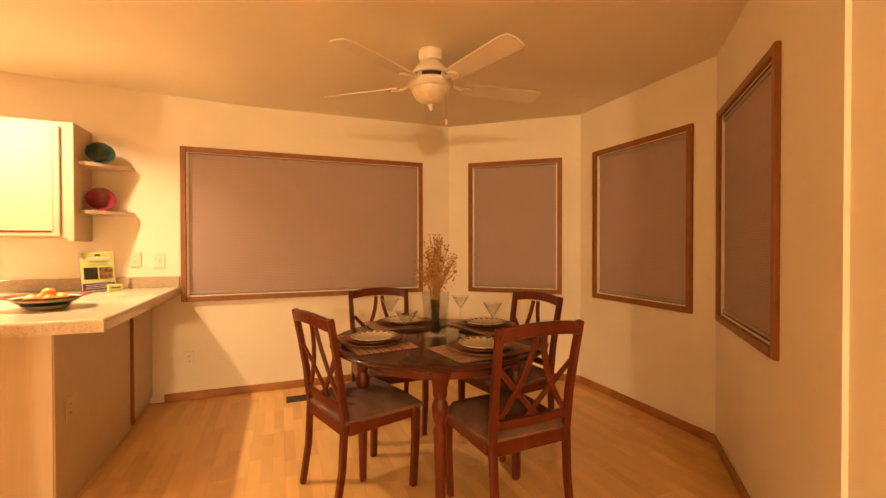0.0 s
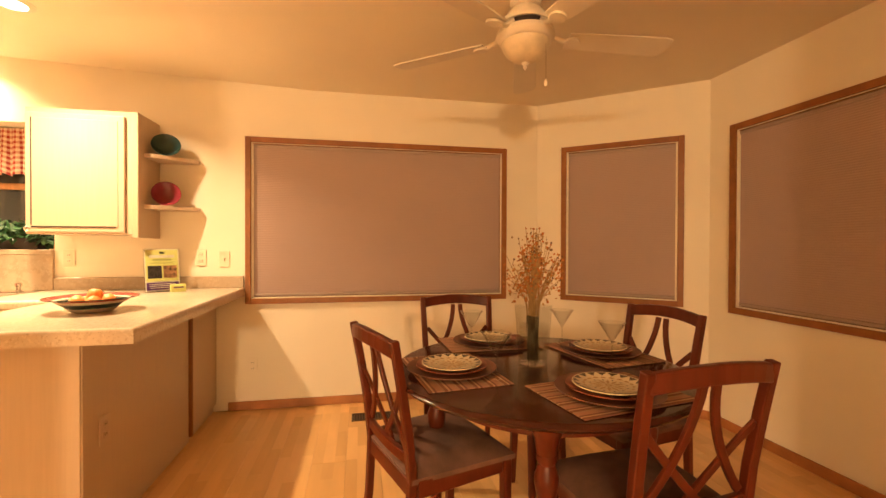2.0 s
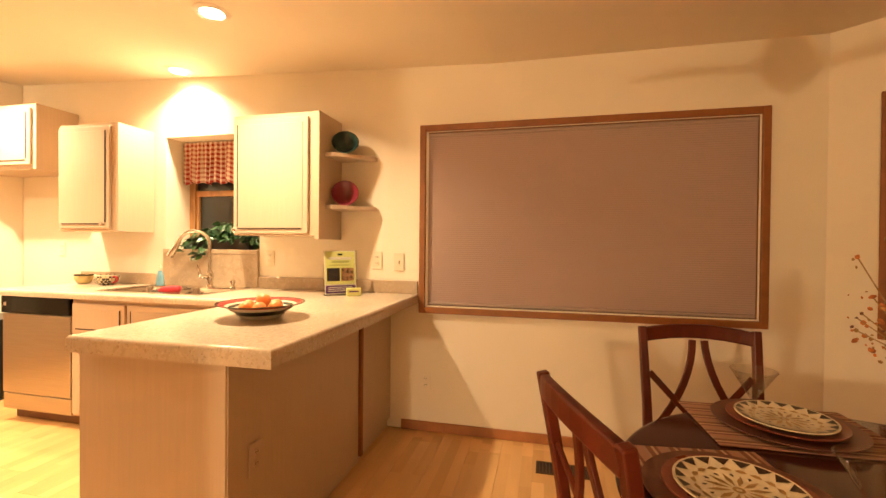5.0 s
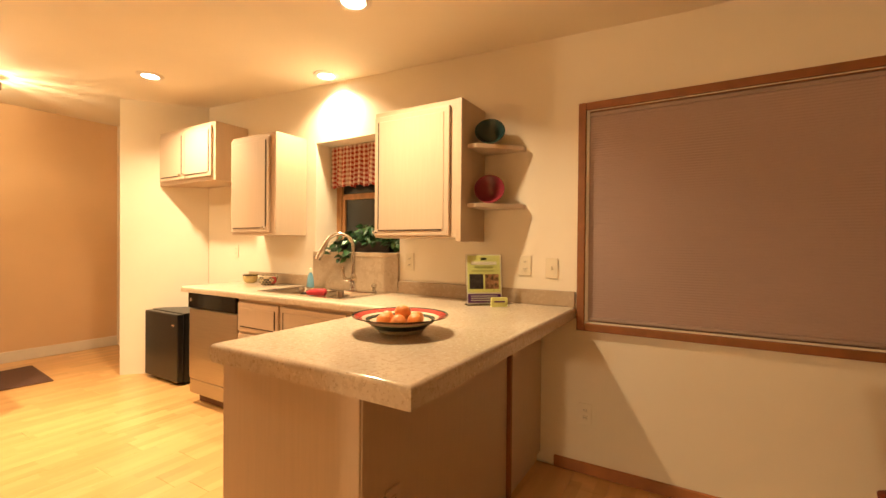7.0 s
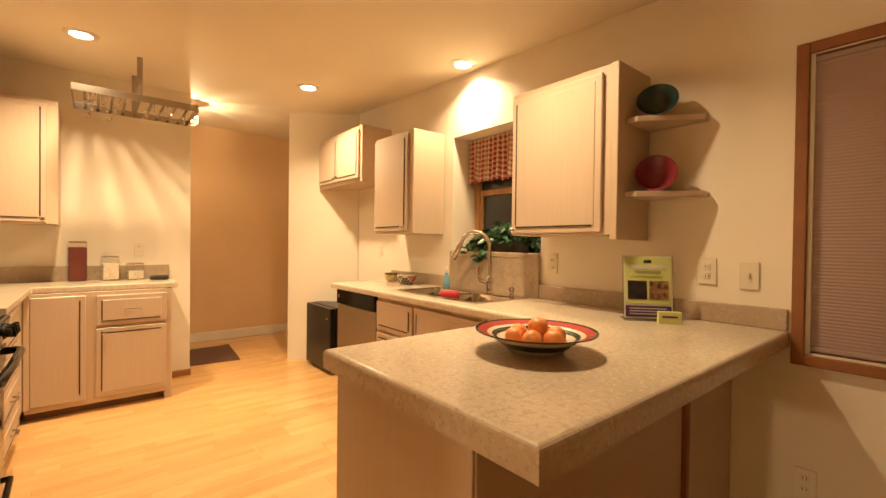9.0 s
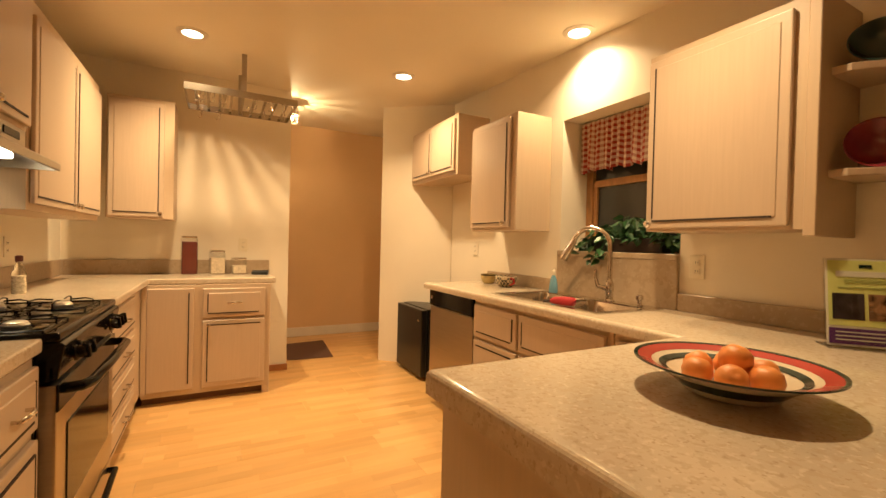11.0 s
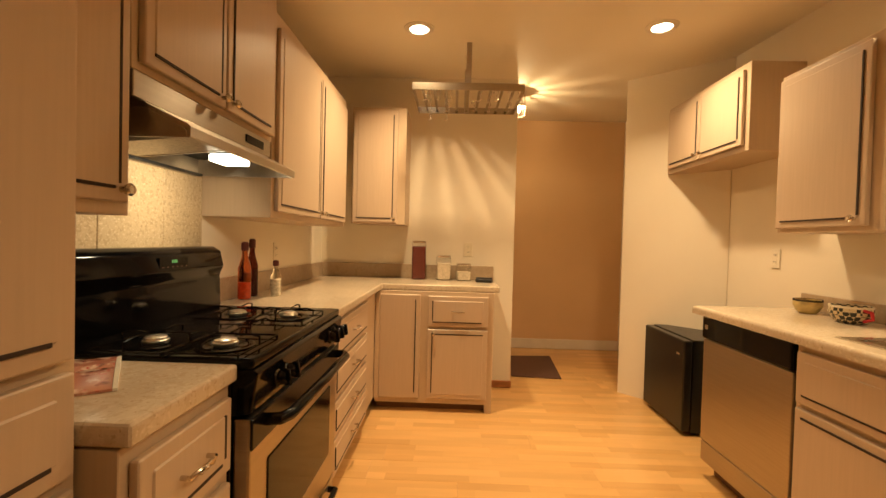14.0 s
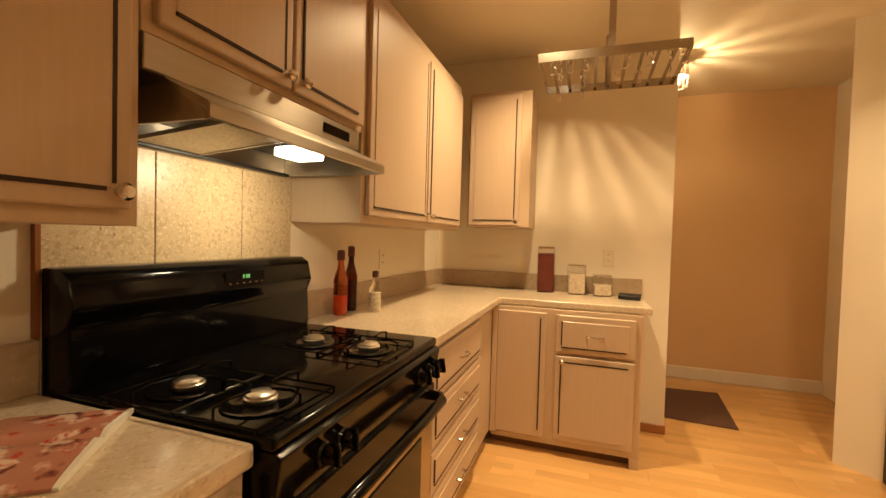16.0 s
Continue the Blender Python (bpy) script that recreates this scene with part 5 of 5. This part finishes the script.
for k in range(5):
    m = pose(FC[0], FC[1], 2.198, 0, 0, 68.5 + 72 * k) @ pose(0, 0, 0, -11, 0, 0)
    part("blade_arm", bent(merged(tube([(0.105, 0, 0.045), (0.15, 0, 0.012), (0.20, 0, 0.0)], [0.015, 0.012, 0.014], 8), lathe([(0, -0.008), (0.036, -0.008), (0.040, -0.002), (0.036, 0.004), (0, 0.004)], (0.225, 0, -0.002), 18)), m), M_FANWHITE, fn, smooth=True)
    outline = [(0.20, -0.052), (0.32, -0.060), (0.67, -0.070), (0.712, -0.057), (0.722, 0), (0.712, 0.057), (0.67, 0.070), (0.32, 0.060), (0.20, 0.052)]
    part("blade", bent(prism(outline, 0.003, 0.010, 0.002, 1), m), M_FANWHITE, fn, "cream fan blade")
part("pull_chain", tube([(0.68, 4.52, 2.18), (0.682, 4.52, 2.10), (0.682, 4.52, 1.985)], 0.0015, 6), M_CHROME, fn)
part("pull_knob", lathe([(0, 0), (0.007, 0.005), (0.008, 0.02), (0.003, 0.035), (0, 0.035)], (0.682, 4.52, 1.952), 12), M_FANWHITE, fn)

TC = (0.545, 4.275)
tb = thing("dining_table", (*TC, 0), "round dark cherry dining table with turned legs", "table", turn=-20)
part("tabletop", lathe([(0, 0.728), (0.52, 0.728), (0.545, 0.733), (0.558, 0.742), (0.562, 0.750), (0.556, 0.758), (0.545, 0.761), (0, 0.761)], (0, 0, 0), 72), M_TABLE, tb, local=True, smooth=True)
part("apron", lathe([(0.395, 0.727), (0.395, 0.655), (0.375, 0.655), (0.375, 0.727)], (0, 0, 0), 64), M_CHERRY, tb, local=True, smooth=True)
legp = [(0.0, 0.0), (0.016, 0.0), (0.020, 0.02), (0.019, 0.05), (0.023, 0.20), (0.028, 0.38), (0.031, 0.44), (0.023, 0.465), (0.029, 0.48), (0.036, 0.52), (0.037, 0.545), (0.025, 0.580), (0.032, 0.595), (0.032, 0.61), (0.0, 0.61)]
for k in range(4):
    a = radians(90 * k)
    cx, cy = 0.405 * math.cos(a), 0.405 * math.sin(a)
    part("leg", merged(lathe(legp, (cx, cy, 0), 22), lathe([(0.0, 0.608), (0.030, 0.608), (0.033, 0.63), (0.040, 0.662), (0.052, 0.69), (0.062, 0.705), (0.062, 0.7275), (0.0, 0.7275)], (cx, cy, 0), 22)), M_CHERRY, tb, local=True, smooth=True)


def arcpts(pts, n=9):
    """A smooth curve through three points."""
    a, b, c = (Vector(p) for p in pts)
    ctrl = b * 2 - (a + c) / 2
    return [a * (1 - t) ** 2 + ctrl * 2 * t * (1 - t) + c * t * t for t in [i / (n - 1) for i in range(n)]]


def dining_chair():
    """A chair that faces +y, origin on the floor under its back edge."""
    ob = thing("dining_chair", (0, 0, 0), "cherry wood dining chair with crossed back slats and brown padded seat", "chair", "chairs round the table")
    H = 0.915
    back = lambda z: -0.075 * max(0, (z - 0.44) / (H - 0.44)) ** 1.25
    for s in (-1, 1):
        pts = [(s * 0.190, -0.045, 0.0), (s * 0.192, -0.012, 0.2), (s * 0.194, 0.0, 0.42), (s * 0.197, back(0.60), 0.60), (s * 0.203, back(0.76), 0.76), (s * 0.208, back(H), H)]
        part("back_post", ribbon(pts, [0.028, 0.031, 0.036, 0.034, 0.032, 0.030], 0.030, round_=0.005), M_CHERRY, ob, local=True)
        part("front_leg", ribbon([(s * 0.198, 0.385, 0.0), (s * 0.205, 0.395, 0.25), (s * 0.205, 0.395, 0.425)], [0.028, 0.034, 0.040], 0.036, round_=0.005), M_CHERRY, ob, local=True)
        part("side_rail", boxes((s * 0.205 - 0.011, s * 0.205 + 0.011, 0.016, 0.375, 0.365, 0.428), bevel=0.003), M_CHERRY, ob, local=True)
        zt, zb = H - 0.045, 0.50
        part("back_slat", ribbon(arcpts([(s * 0.022, back(zt), zt), (s * 0.060, back(0.70), 0.70), (s * 0.165, back(0.52), 0.525)]), 0.026, 0.014, round_=0.003), M_CHERRY, ob, local=True)
        part("back_slat", ribbon(arcpts([(s * 0.185, back(0.74), 0.735), (s * 0.085, back(0.62) + 0.004, 0.625), (s * -0.035, back(zb) + 0.004, zb)]), 0.025, 0.012, round_=0.003), M_CHERRY, ob, local=True)
    part("top_rail", ribbon(arcpts([(-0.207, back(H - 0.03), H - 0.034), (0, back(H) - 0.022, H - 0.014), (0.207, back(H - 0.03), H - 0.034)]), 0.026, 0.056, (0, 1, 0), round_=0.006), M_CHERRY, ob, local=True)
    part("lower_rail", ribbon(arcpts([(-0.190, back(0.5), 0.495), (0, back(0.5) - 0.012, 0.495), (0.190, back(0.5), 0.495)]), 0.020, 0.040, (0, 1, 0), round_=0.004), M_CHERRY, ob, local=True)
    part("front_rail", boxes((-0.186, 0.186, 0.388, 0.408, 0.365, 0.428), bevel=0.003), M_CHERRY, ob, local=True)
    part("back_rail", boxes((-0.176, 0.176, -0.012, 0.012, 0.365, 0.428), bevel=0.003), M_CHERRY, ob, local=True)
    bm = bmesh.new()
    n = 10
    vs = []
    for i in range(n + 1):
        row = []
        for j in range(n + 1):
            u, v = i / n * 2 - 1, j / n * 2 - 1
            w = 0.212 + 0.022 * (v + 1) / 2
            e = max(abs(u), abs(v))
            row.append(bm.verts.new((u * w, 0.205 + v * 0.215, 0.436 + 0.040 * (1 - e ** 5) ** 0.5 + 0.022 * (1 - u * u) * (1 - v * v))))
        vs.append(row)
    for i in range(n):
        for j in range(n):
            bm.faces.new((vs[i][j], vs[i + 1][j], vs[i + 1][j + 1], vs[i][j + 1]))
    r = bmesh.ops.extrude_face_region(bm, geom=bm.faces[:])
    low = [v for v in r["geom"] if isinstance(v, bmesh.types.BMVert)]
    for v in low:
        v.co.z = 0.418
    part("seat", bm, M_SEAT, ob, "brown suede padded seat", local=True, smooth=True)
    return ob


CH = [(-0.030, 4.335, -71), (0.440, 5.200, 180), (1.290, 4.590, 101), (0.772, 3.750, 4.6)]
chair0 = dining_chair()
chair0.matrix_basis = pose(CH[0][0], CH[0][1], 0, 0, 0, CH[0][2])
for x, y, a in CH[1:]:
    copy_thing(chair0, pose(x, y, 0, 0, 0, a))

# place settings
M_WOVEN = bpy.data.materials.new("striped_woven_mat")
M_WOVEN.use_nodes = True
wn, wl = M_WOVEN.node_tree.nodes, M_WOVEN.node_tree.links
wtc = wn.new("ShaderNodeTexCoord")
wsx = wn.new("ShaderNodeSeparateXYZ")
wl.new(wtc.outputs["Object"], wsx.inputs[0])
wmu = wn.new("ShaderNodeMath")
wmu.operation = "MULTIPLY"
wmu.inputs[1].default_value = 19
wl.new(wsx.outputs[1], wmu.inputs[0])
wfr = wn.new("ShaderNodeMath")
wfr.operation = "FRACT"
wl.new(wmu.outputs[0], wfr.inputs[0])
wrp = wn.new("ShaderNodeValToRGB")
wrp.color_ramp.interpolation = "CONSTANT"
wrp.color_ramp.elements[0].color = (0.33, 0.17, 0.10, 1)
wrp.color_ramp.elements[1].color, wrp.color_ramp.elements[1].position = (0.17, 0.065, 0.04, 1), 0.35
for pos, col in ((0.5, (0.44, 0.29, 0.16, 1)), (0.62, (0.18, 0.07, 0.035, 1)), (0.85, (0.30, 0.19, 0.11, 1))):
    el = wrp.color_ramp.elements.new(pos)
    el.color = col
wl.new(wfr.outputs[0], wrp.inputs[0])
wl.new(wrp.outputs[0], wn["Principled BSDF"].inputs["Base Color"])
wn["Principled BSDF"].inputs["Roughness"].default_value = 0.85
wnz = wn.new("ShaderNodeTexNoise")
wnz.inputs["Scale"].default_value = 350
wbp = wn.new("ShaderNodeBump")
wbp.inputs["Strength"].default_value, wbp.inputs["Distance"].default_value = 0.5, 0.002
wl.new(wtc.outputs["Object"], wnz.inputs[0])
wl.new(wnz.outputs[0], wbp.inputs["Height"])
wl.new(wbp.outputs[0], wn["Principled BSDF"].inputs["Normal"])
M_CHARGER = shader("brown_charger", (0.13, 0.050, 0.028), 0.35, var=0.25, scale=20)
M_RUST = shader("rust_plate", (0.20, 0.050, 0.024), 0.28, var=0.2)
M_YELLOWP = shader("cream_plate", (0.76, 0.67, 0.46), 0.22, var=0.10, scale=30)
M_INK = shader("dark_pattern", (0.04, 0.022, 0.012), 0.3)
M_OLIVE = shader("ochre_pattern", (0.34, 0.20, 0.05), 0.3)
TZ = 0.762


def setting():
    mat = tagged(part("placemat", boxes((-0.215, 0.215, -0.15, 0.15, 0.0, 0.004), bevel=0.0015), M_WOVEN, None), "brown and tan striped woven placemat on the table", "placemat", "placemats")
    ch_ = tagged(part("charger_plate", lathe([(0, 0), (0.11, 0.0), (0.15, 0.006), (0.168, 0.012), (0.168, 0.015), (0.145, 0.010), (0.10, 0.006), (0, 0.006)], (0, 0, 0), 48), M_CHARGER, None, smooth=True), "large dark brown charger plate", "plate", "charger plates")
    ru = tagged(part("dinner_plate", lathe([(0, 0), (0.08, 0), (0.115, 0.008), (0.132, 0.014), (0.132, 0.017), (0.11, 0.012), (0.08, 0.006), (0, 0.006)], (0, 0, 0), 48), M_RUST, None, smooth=True), "rust brown dinner plate", "plate", "dinner plates")
    pt = thing("salad_plate", (0, 0, 0), "cream salad plate with dark triangle border", "plate", "salad plates")
    part("plate", lathe([(0, 0), (0.06, 0), (0.085, 0.006), (0.112, 0.014), (0.112, 0.017), (0.082, 0.0095), (0.06, 0.006), (0, 0.006)], (0, 0, 0), 48), M_YELLOWP, pt, local=True, smooth=True)
    tri, squ, swirl = bmesh.new(), bmesh.new(), bmesh.new()
    zr = lambda r: 0.0066 if r < 0.06 else 0.0066 + (r - 0.06) * 0.16 if r < 0.082 else 0.0102 + (r - 0.082) * 0.25
    flat = lambda bm, rows: bm.faces.new([bm.verts.new((r * math.cos(a), r * math.sin(a), zr(r) + 0.0007)) for r, a in rows])
    for k in range(18):
        a0, a1, am = (2 * math.pi * (k + q) / 18 for q in (0.06, 0.94, 0.5))
        flat(tri, ((0.107, a0), (0.107, am), (0.107, a1), (0.087, am)))
        flat(squ, ((0.074, a0), (0.080, am - 0.05), (0.080, am + 0.05), (0.074, a1), (0.070, am)))
    for k in range(12):
        a = 2 * math.pi * k / 12
        flat(swirl, ((0.014, a), (0.036, a - 0.15), (0.060, a), (0.036, a + 0.15)))
        flat(tri, ((0.050, a + 0.22), (0.058, a + 0.20), (0.062, a + 0.26), (0.058, a + 0.32)))
    lathe([(0.005, 0), (0.011, 0)], (0, 0, 0.0073), 14, swirl)
    for nm, bm, ink in (("triangle_border", tri, M_INK), ("leaf_border", squ, M_OLIVE), ("centre_flower", swirl, M_OLIVE)):
        tagged(part(nm, bm, ink, pt, local=True), kind="stuff")
    return mat, ch_, ru, pt


def martini(x, y, label, turn=0):
    g = thing("martini_glass", (x, y, TZ), label, "glass", "martini glasses")
    b = part("bowl", lathe([(0, 0.088), (0.006, 0.089), (0.052, 0.165), (0.0535, 0.1655), (0.0525, 0.167), (0.0505, 0.166), (0.005, 0.0935), (0, 0.092)], (0, 0, 0), 28), M_GLASS, g, local=True, smooth=True)
    s = part("stem", lathe([(0.0, 0.001), (0.034, 0.001), (0.034, 0.003), (0.010, 0.006), (0.0042, 0.016), (0.0036, 0.05), (0.0046, 0.0865), (0, 0.0865)], (0, 0, 0), 24), M_GLASS, g, local=True, smooth=True)
    b.visible_shadow = s.visible_shadow = False
    return g


SETTINGS = [(0.195, 4.265, 97), (0.462, 4.675, 2), (0.895, 4.415, -80), (0.635, 3.935, -170)]
proto = setting()
for k, (x, y, a) in enumerate(SETTINGS):
    lift = 0.0045
    for ob, z in zip(proto, (0.0005, lift + 0.0005, lift + 0.0075, lift + 0.0145)):
        m = pose(x, y, TZ + z, 0, 0, a + (0 if z < 0.001 else 17 * k))
        if k == 0:
            ob.matrix_basis = m
        else:
            copy_thing(ob, m)
for x, y in ((0.325, 4.130), (0.365, 4.62), (0.80, 4.585), (0.845, 4.245)):
    martini(x, y, "clear martini glass on the dining table")

# vase with dried flowers
VX, VY = 0.53, 4.29
vs_ = thing("flower_vase", (VX, VY, TZ), "square clear glass vase half full of water", "vase", turn=28)


def frustum(a0, a1, z0, z1):
    bm = bmesh.new()
    lo = [bm.verts.new((sx * a0, sy * a0, z0)) for sx, sy in ((-1, -1), (1, -1), (1, 1), (-1, 1))]
    hi = [bm.verts.new((sx * a1, sy * a1, z1)) for sx, sy in ((-1, -1), (1, -1), (1, 1), (-1, 1))]
    bm.faces.new(lo[::-1])
    bm.faces.new(hi)
    for i in range(4):
        bm.faces.new((lo[i], lo[(i + 1) % 4], hi[(i + 1) % 4], hi[i]))
    return bm


gl_ = frustum(0.040, 0.052, 0.001, 0.235)
top_face = max(gl_.faces, key=lambda f: f.calc_center_median().z)
ins = bmesh.ops.inset_region(gl_, faces=[top_face], thickness=0.004)
inner = bmesh.ops.extrude_face_region(gl_, geom=[top_face])
for v in [v for v in inner["geom"] if isinstance(v, bmesh.types.BMVert)]:
    v.co = (v.co.x * 0.74, v.co.y * 0.74, 0.014)
if top_face.is_valid:
    bmesh.ops.delete(gl_, geom=[top_face], context="FACES_ONLY")
g0 = part("glass", gl_, M_GLASS, vs_, local=True)
g0.visible_shadow = False
M_WATER = thin_glass("water")
wt = part("water", frustum(0.0345, 0.0400, 0.016, 0.165), M_WATER, vs_, "still water", local=True)
wt.visible_shadow = False
M_STRAW = shader("dried_straw", (0.34, 0.21, 0.08), 0.8, var=0.4, scale=40)
M_PETAL = shader("dried_petal", (0.46, 0.150, 0.03), 0.8, var=0.5, scale=60)
M_PETAL2 = shader("dried_yellow", (0.38, 0.22, 0.065), 0.8, var=0.4, scale=60)
M_SEED = shader("seed_head", (0.13, 0.055, 0.028), 0.85, var=0.4, scale=80)
df = thing("dried_flowers", (VX, VY, TZ + 0.02), "bunch of dried orange and yellow flowers in the vase", "flowers")
st2, pe, pe2, se, wet = bmesh.new(), bmesh.new(), bmesh.new(), bmesh.new(), bmesh.new()
M_WET = shader("wet_stem", (0.06, 0.04, 0.015), 0.4, var=0.4, scale=30)
rnd = random.Random(11)


def blob(bm, c, r):
    m = Matrix.Translation(c) @ Euler((rnd.uniform(0, 6), rnd.uniform(0, 6), 0)).to_matrix().to_4x4() @ Matrix.Diagonal((r, r * rnd.uniform(0.6, 1.0), r * rnd.uniform(0.5, 0.9), 1))
    bmesh.ops.create_icosphere(bm, subdivisions=1, radius=1, matrix=m)


for k in range(110):
    a = rnd.uniform(0, 2 * math.pi)
    R = rnd.uniform(0.01, 0.095) if k % 6 else rnd.uniform(0.10, 0.145)
    top_z = TZ + rnd.uniform(0.34, 0.56) - R * 0.6
    p0 = Vector((VX + rnd.uniform(-0.02, 0.02), VY + rnd.uniform(-0.02, 0.02), TZ + 0.022))
    p1 = Vector((VX + math.cos(a) * R * 0.25, VY + math.sin(a) * R * 0.25, TZ + 0.25))
    p2 = Vector((VX + math.cos(a) * R, VY + math.sin(a) * R, top_z))
    tube([p0, p0.lerp(p1, 0.75)], 0.0016, 4, wet)
    tube([p0.lerp(p1, 0.72), p1, (p1 + p2) / 2 + Vector((0, 0, 0.012)), p2], 0.0012, 4, st2)
    side = Vector((rnd.uniform(-0.03, 0.03), rnd.uniform(-0.03, 0.03), rnd.uniform(0.02, 0.05)))
    q = p1.lerp(p2, 0.6)
    tube([q, q + side], 0.001, 4, st2)
    for c in (p2, q + side, p2 + Vector((rnd.uniform(-0.015, 0.015), rnd.uniform(-0.015, 0.015), -0.02))):
        u = rnd.random()
        if u < 0.30:
            blob(pe, c, rnd.uniform(0.004, 0.008))
        elif u < 0.62:
            blob(pe2, c, rnd.uniform(0.003, 0.007))
        else:
            blob(se, c, rnd.uniform(0.003, 0.006))
    if k % 2 == 0:
        for j in range(9):
            c = p1.lerp(p2, rnd.uniform(0.35, 0.95)) + Vector((rnd.uniform(-0.03, 0.03), rnd.uniform(-0.03, 0.03), rnd.uniform(-0.03, 0.03)))
            blob(rnd.choice((pe, pe, pe2)), c, rnd.uniform(0.002, 0.006))
for k in range(44):
    a, r = rnd.uniform(0, 6.28), rnd.uniform(0.004, 0.028)
    tube([(VX + r * math.cos(a), VY + r * math.sin(a), TZ + 0.02), (VX + 0.7 * r * math.cos(a + 1), VY + 0.7 * r * math.sin(a + 1), TZ + 0.15), (VX + r * math.cos(a + 1.6), VY + r * math.sin(a + 1.6), TZ + 0.17)], 0.0028, 5, wet)
tagged(part("wet_stem_bunch", wet, M_WET, df, "dark wet stems in water"), kind="stuff")
tagged(part("dried_spray", st2, M_STRAW, df), kind="stuff")
tagged(part("orange_blossom", pe, M_PETAL, df), kind="stuff")
tagged(part("yellow_blossom", pe2, M_PETAL2, df), kind="stuff")
tagged(part("seed_head", se, M_SEED, df), kind="stuff")

# ---- floor planks ----
rnd = random.Random(3)
PW, PLN, GAP = 0.19, 1.22, 0.0008
plank_me = bpy.data.meshes.new("plank")
pb = boxes((0, PW - GAP, 0, PLN - GAP, -0.0055, 0.0), bevel=0.0008)
pb.to_mesh(plank_me)
pb.free()
plank_me.materials.append(M_FLOOR)
x = -6.49
while x < 2.28:
    ya = 3.03 if x < -4.0 else 2.0 if 0.90 < x + PW < 1.34 else 2.95 if x + PW > 1.29 else -4.19
    if 0.90 < x + PW < 1.34:
        ya = max(ya, 2.11 + (x - 0.90) * 2.1)
    if x + PW > 1.29:
        ya = max(ya, 2.93 + (x - 1.29) * 1.05)
    y = ya - rnd.uniform(0, PLN * 0.8)
    while y < 6.09:
        y0, y1 = max(y, ya), min(y + PLN, 6.095)
        if y1 - y0 > 0.02:
            pk = new("plank", plank_me)
            pk.parent = floor
            pk.matrix_basis = pose(x, y0, 0) @ Matrix.Diagonal((1, (y1 - y0) / PLN, 1, 1))
        y += PLN
    x += PW
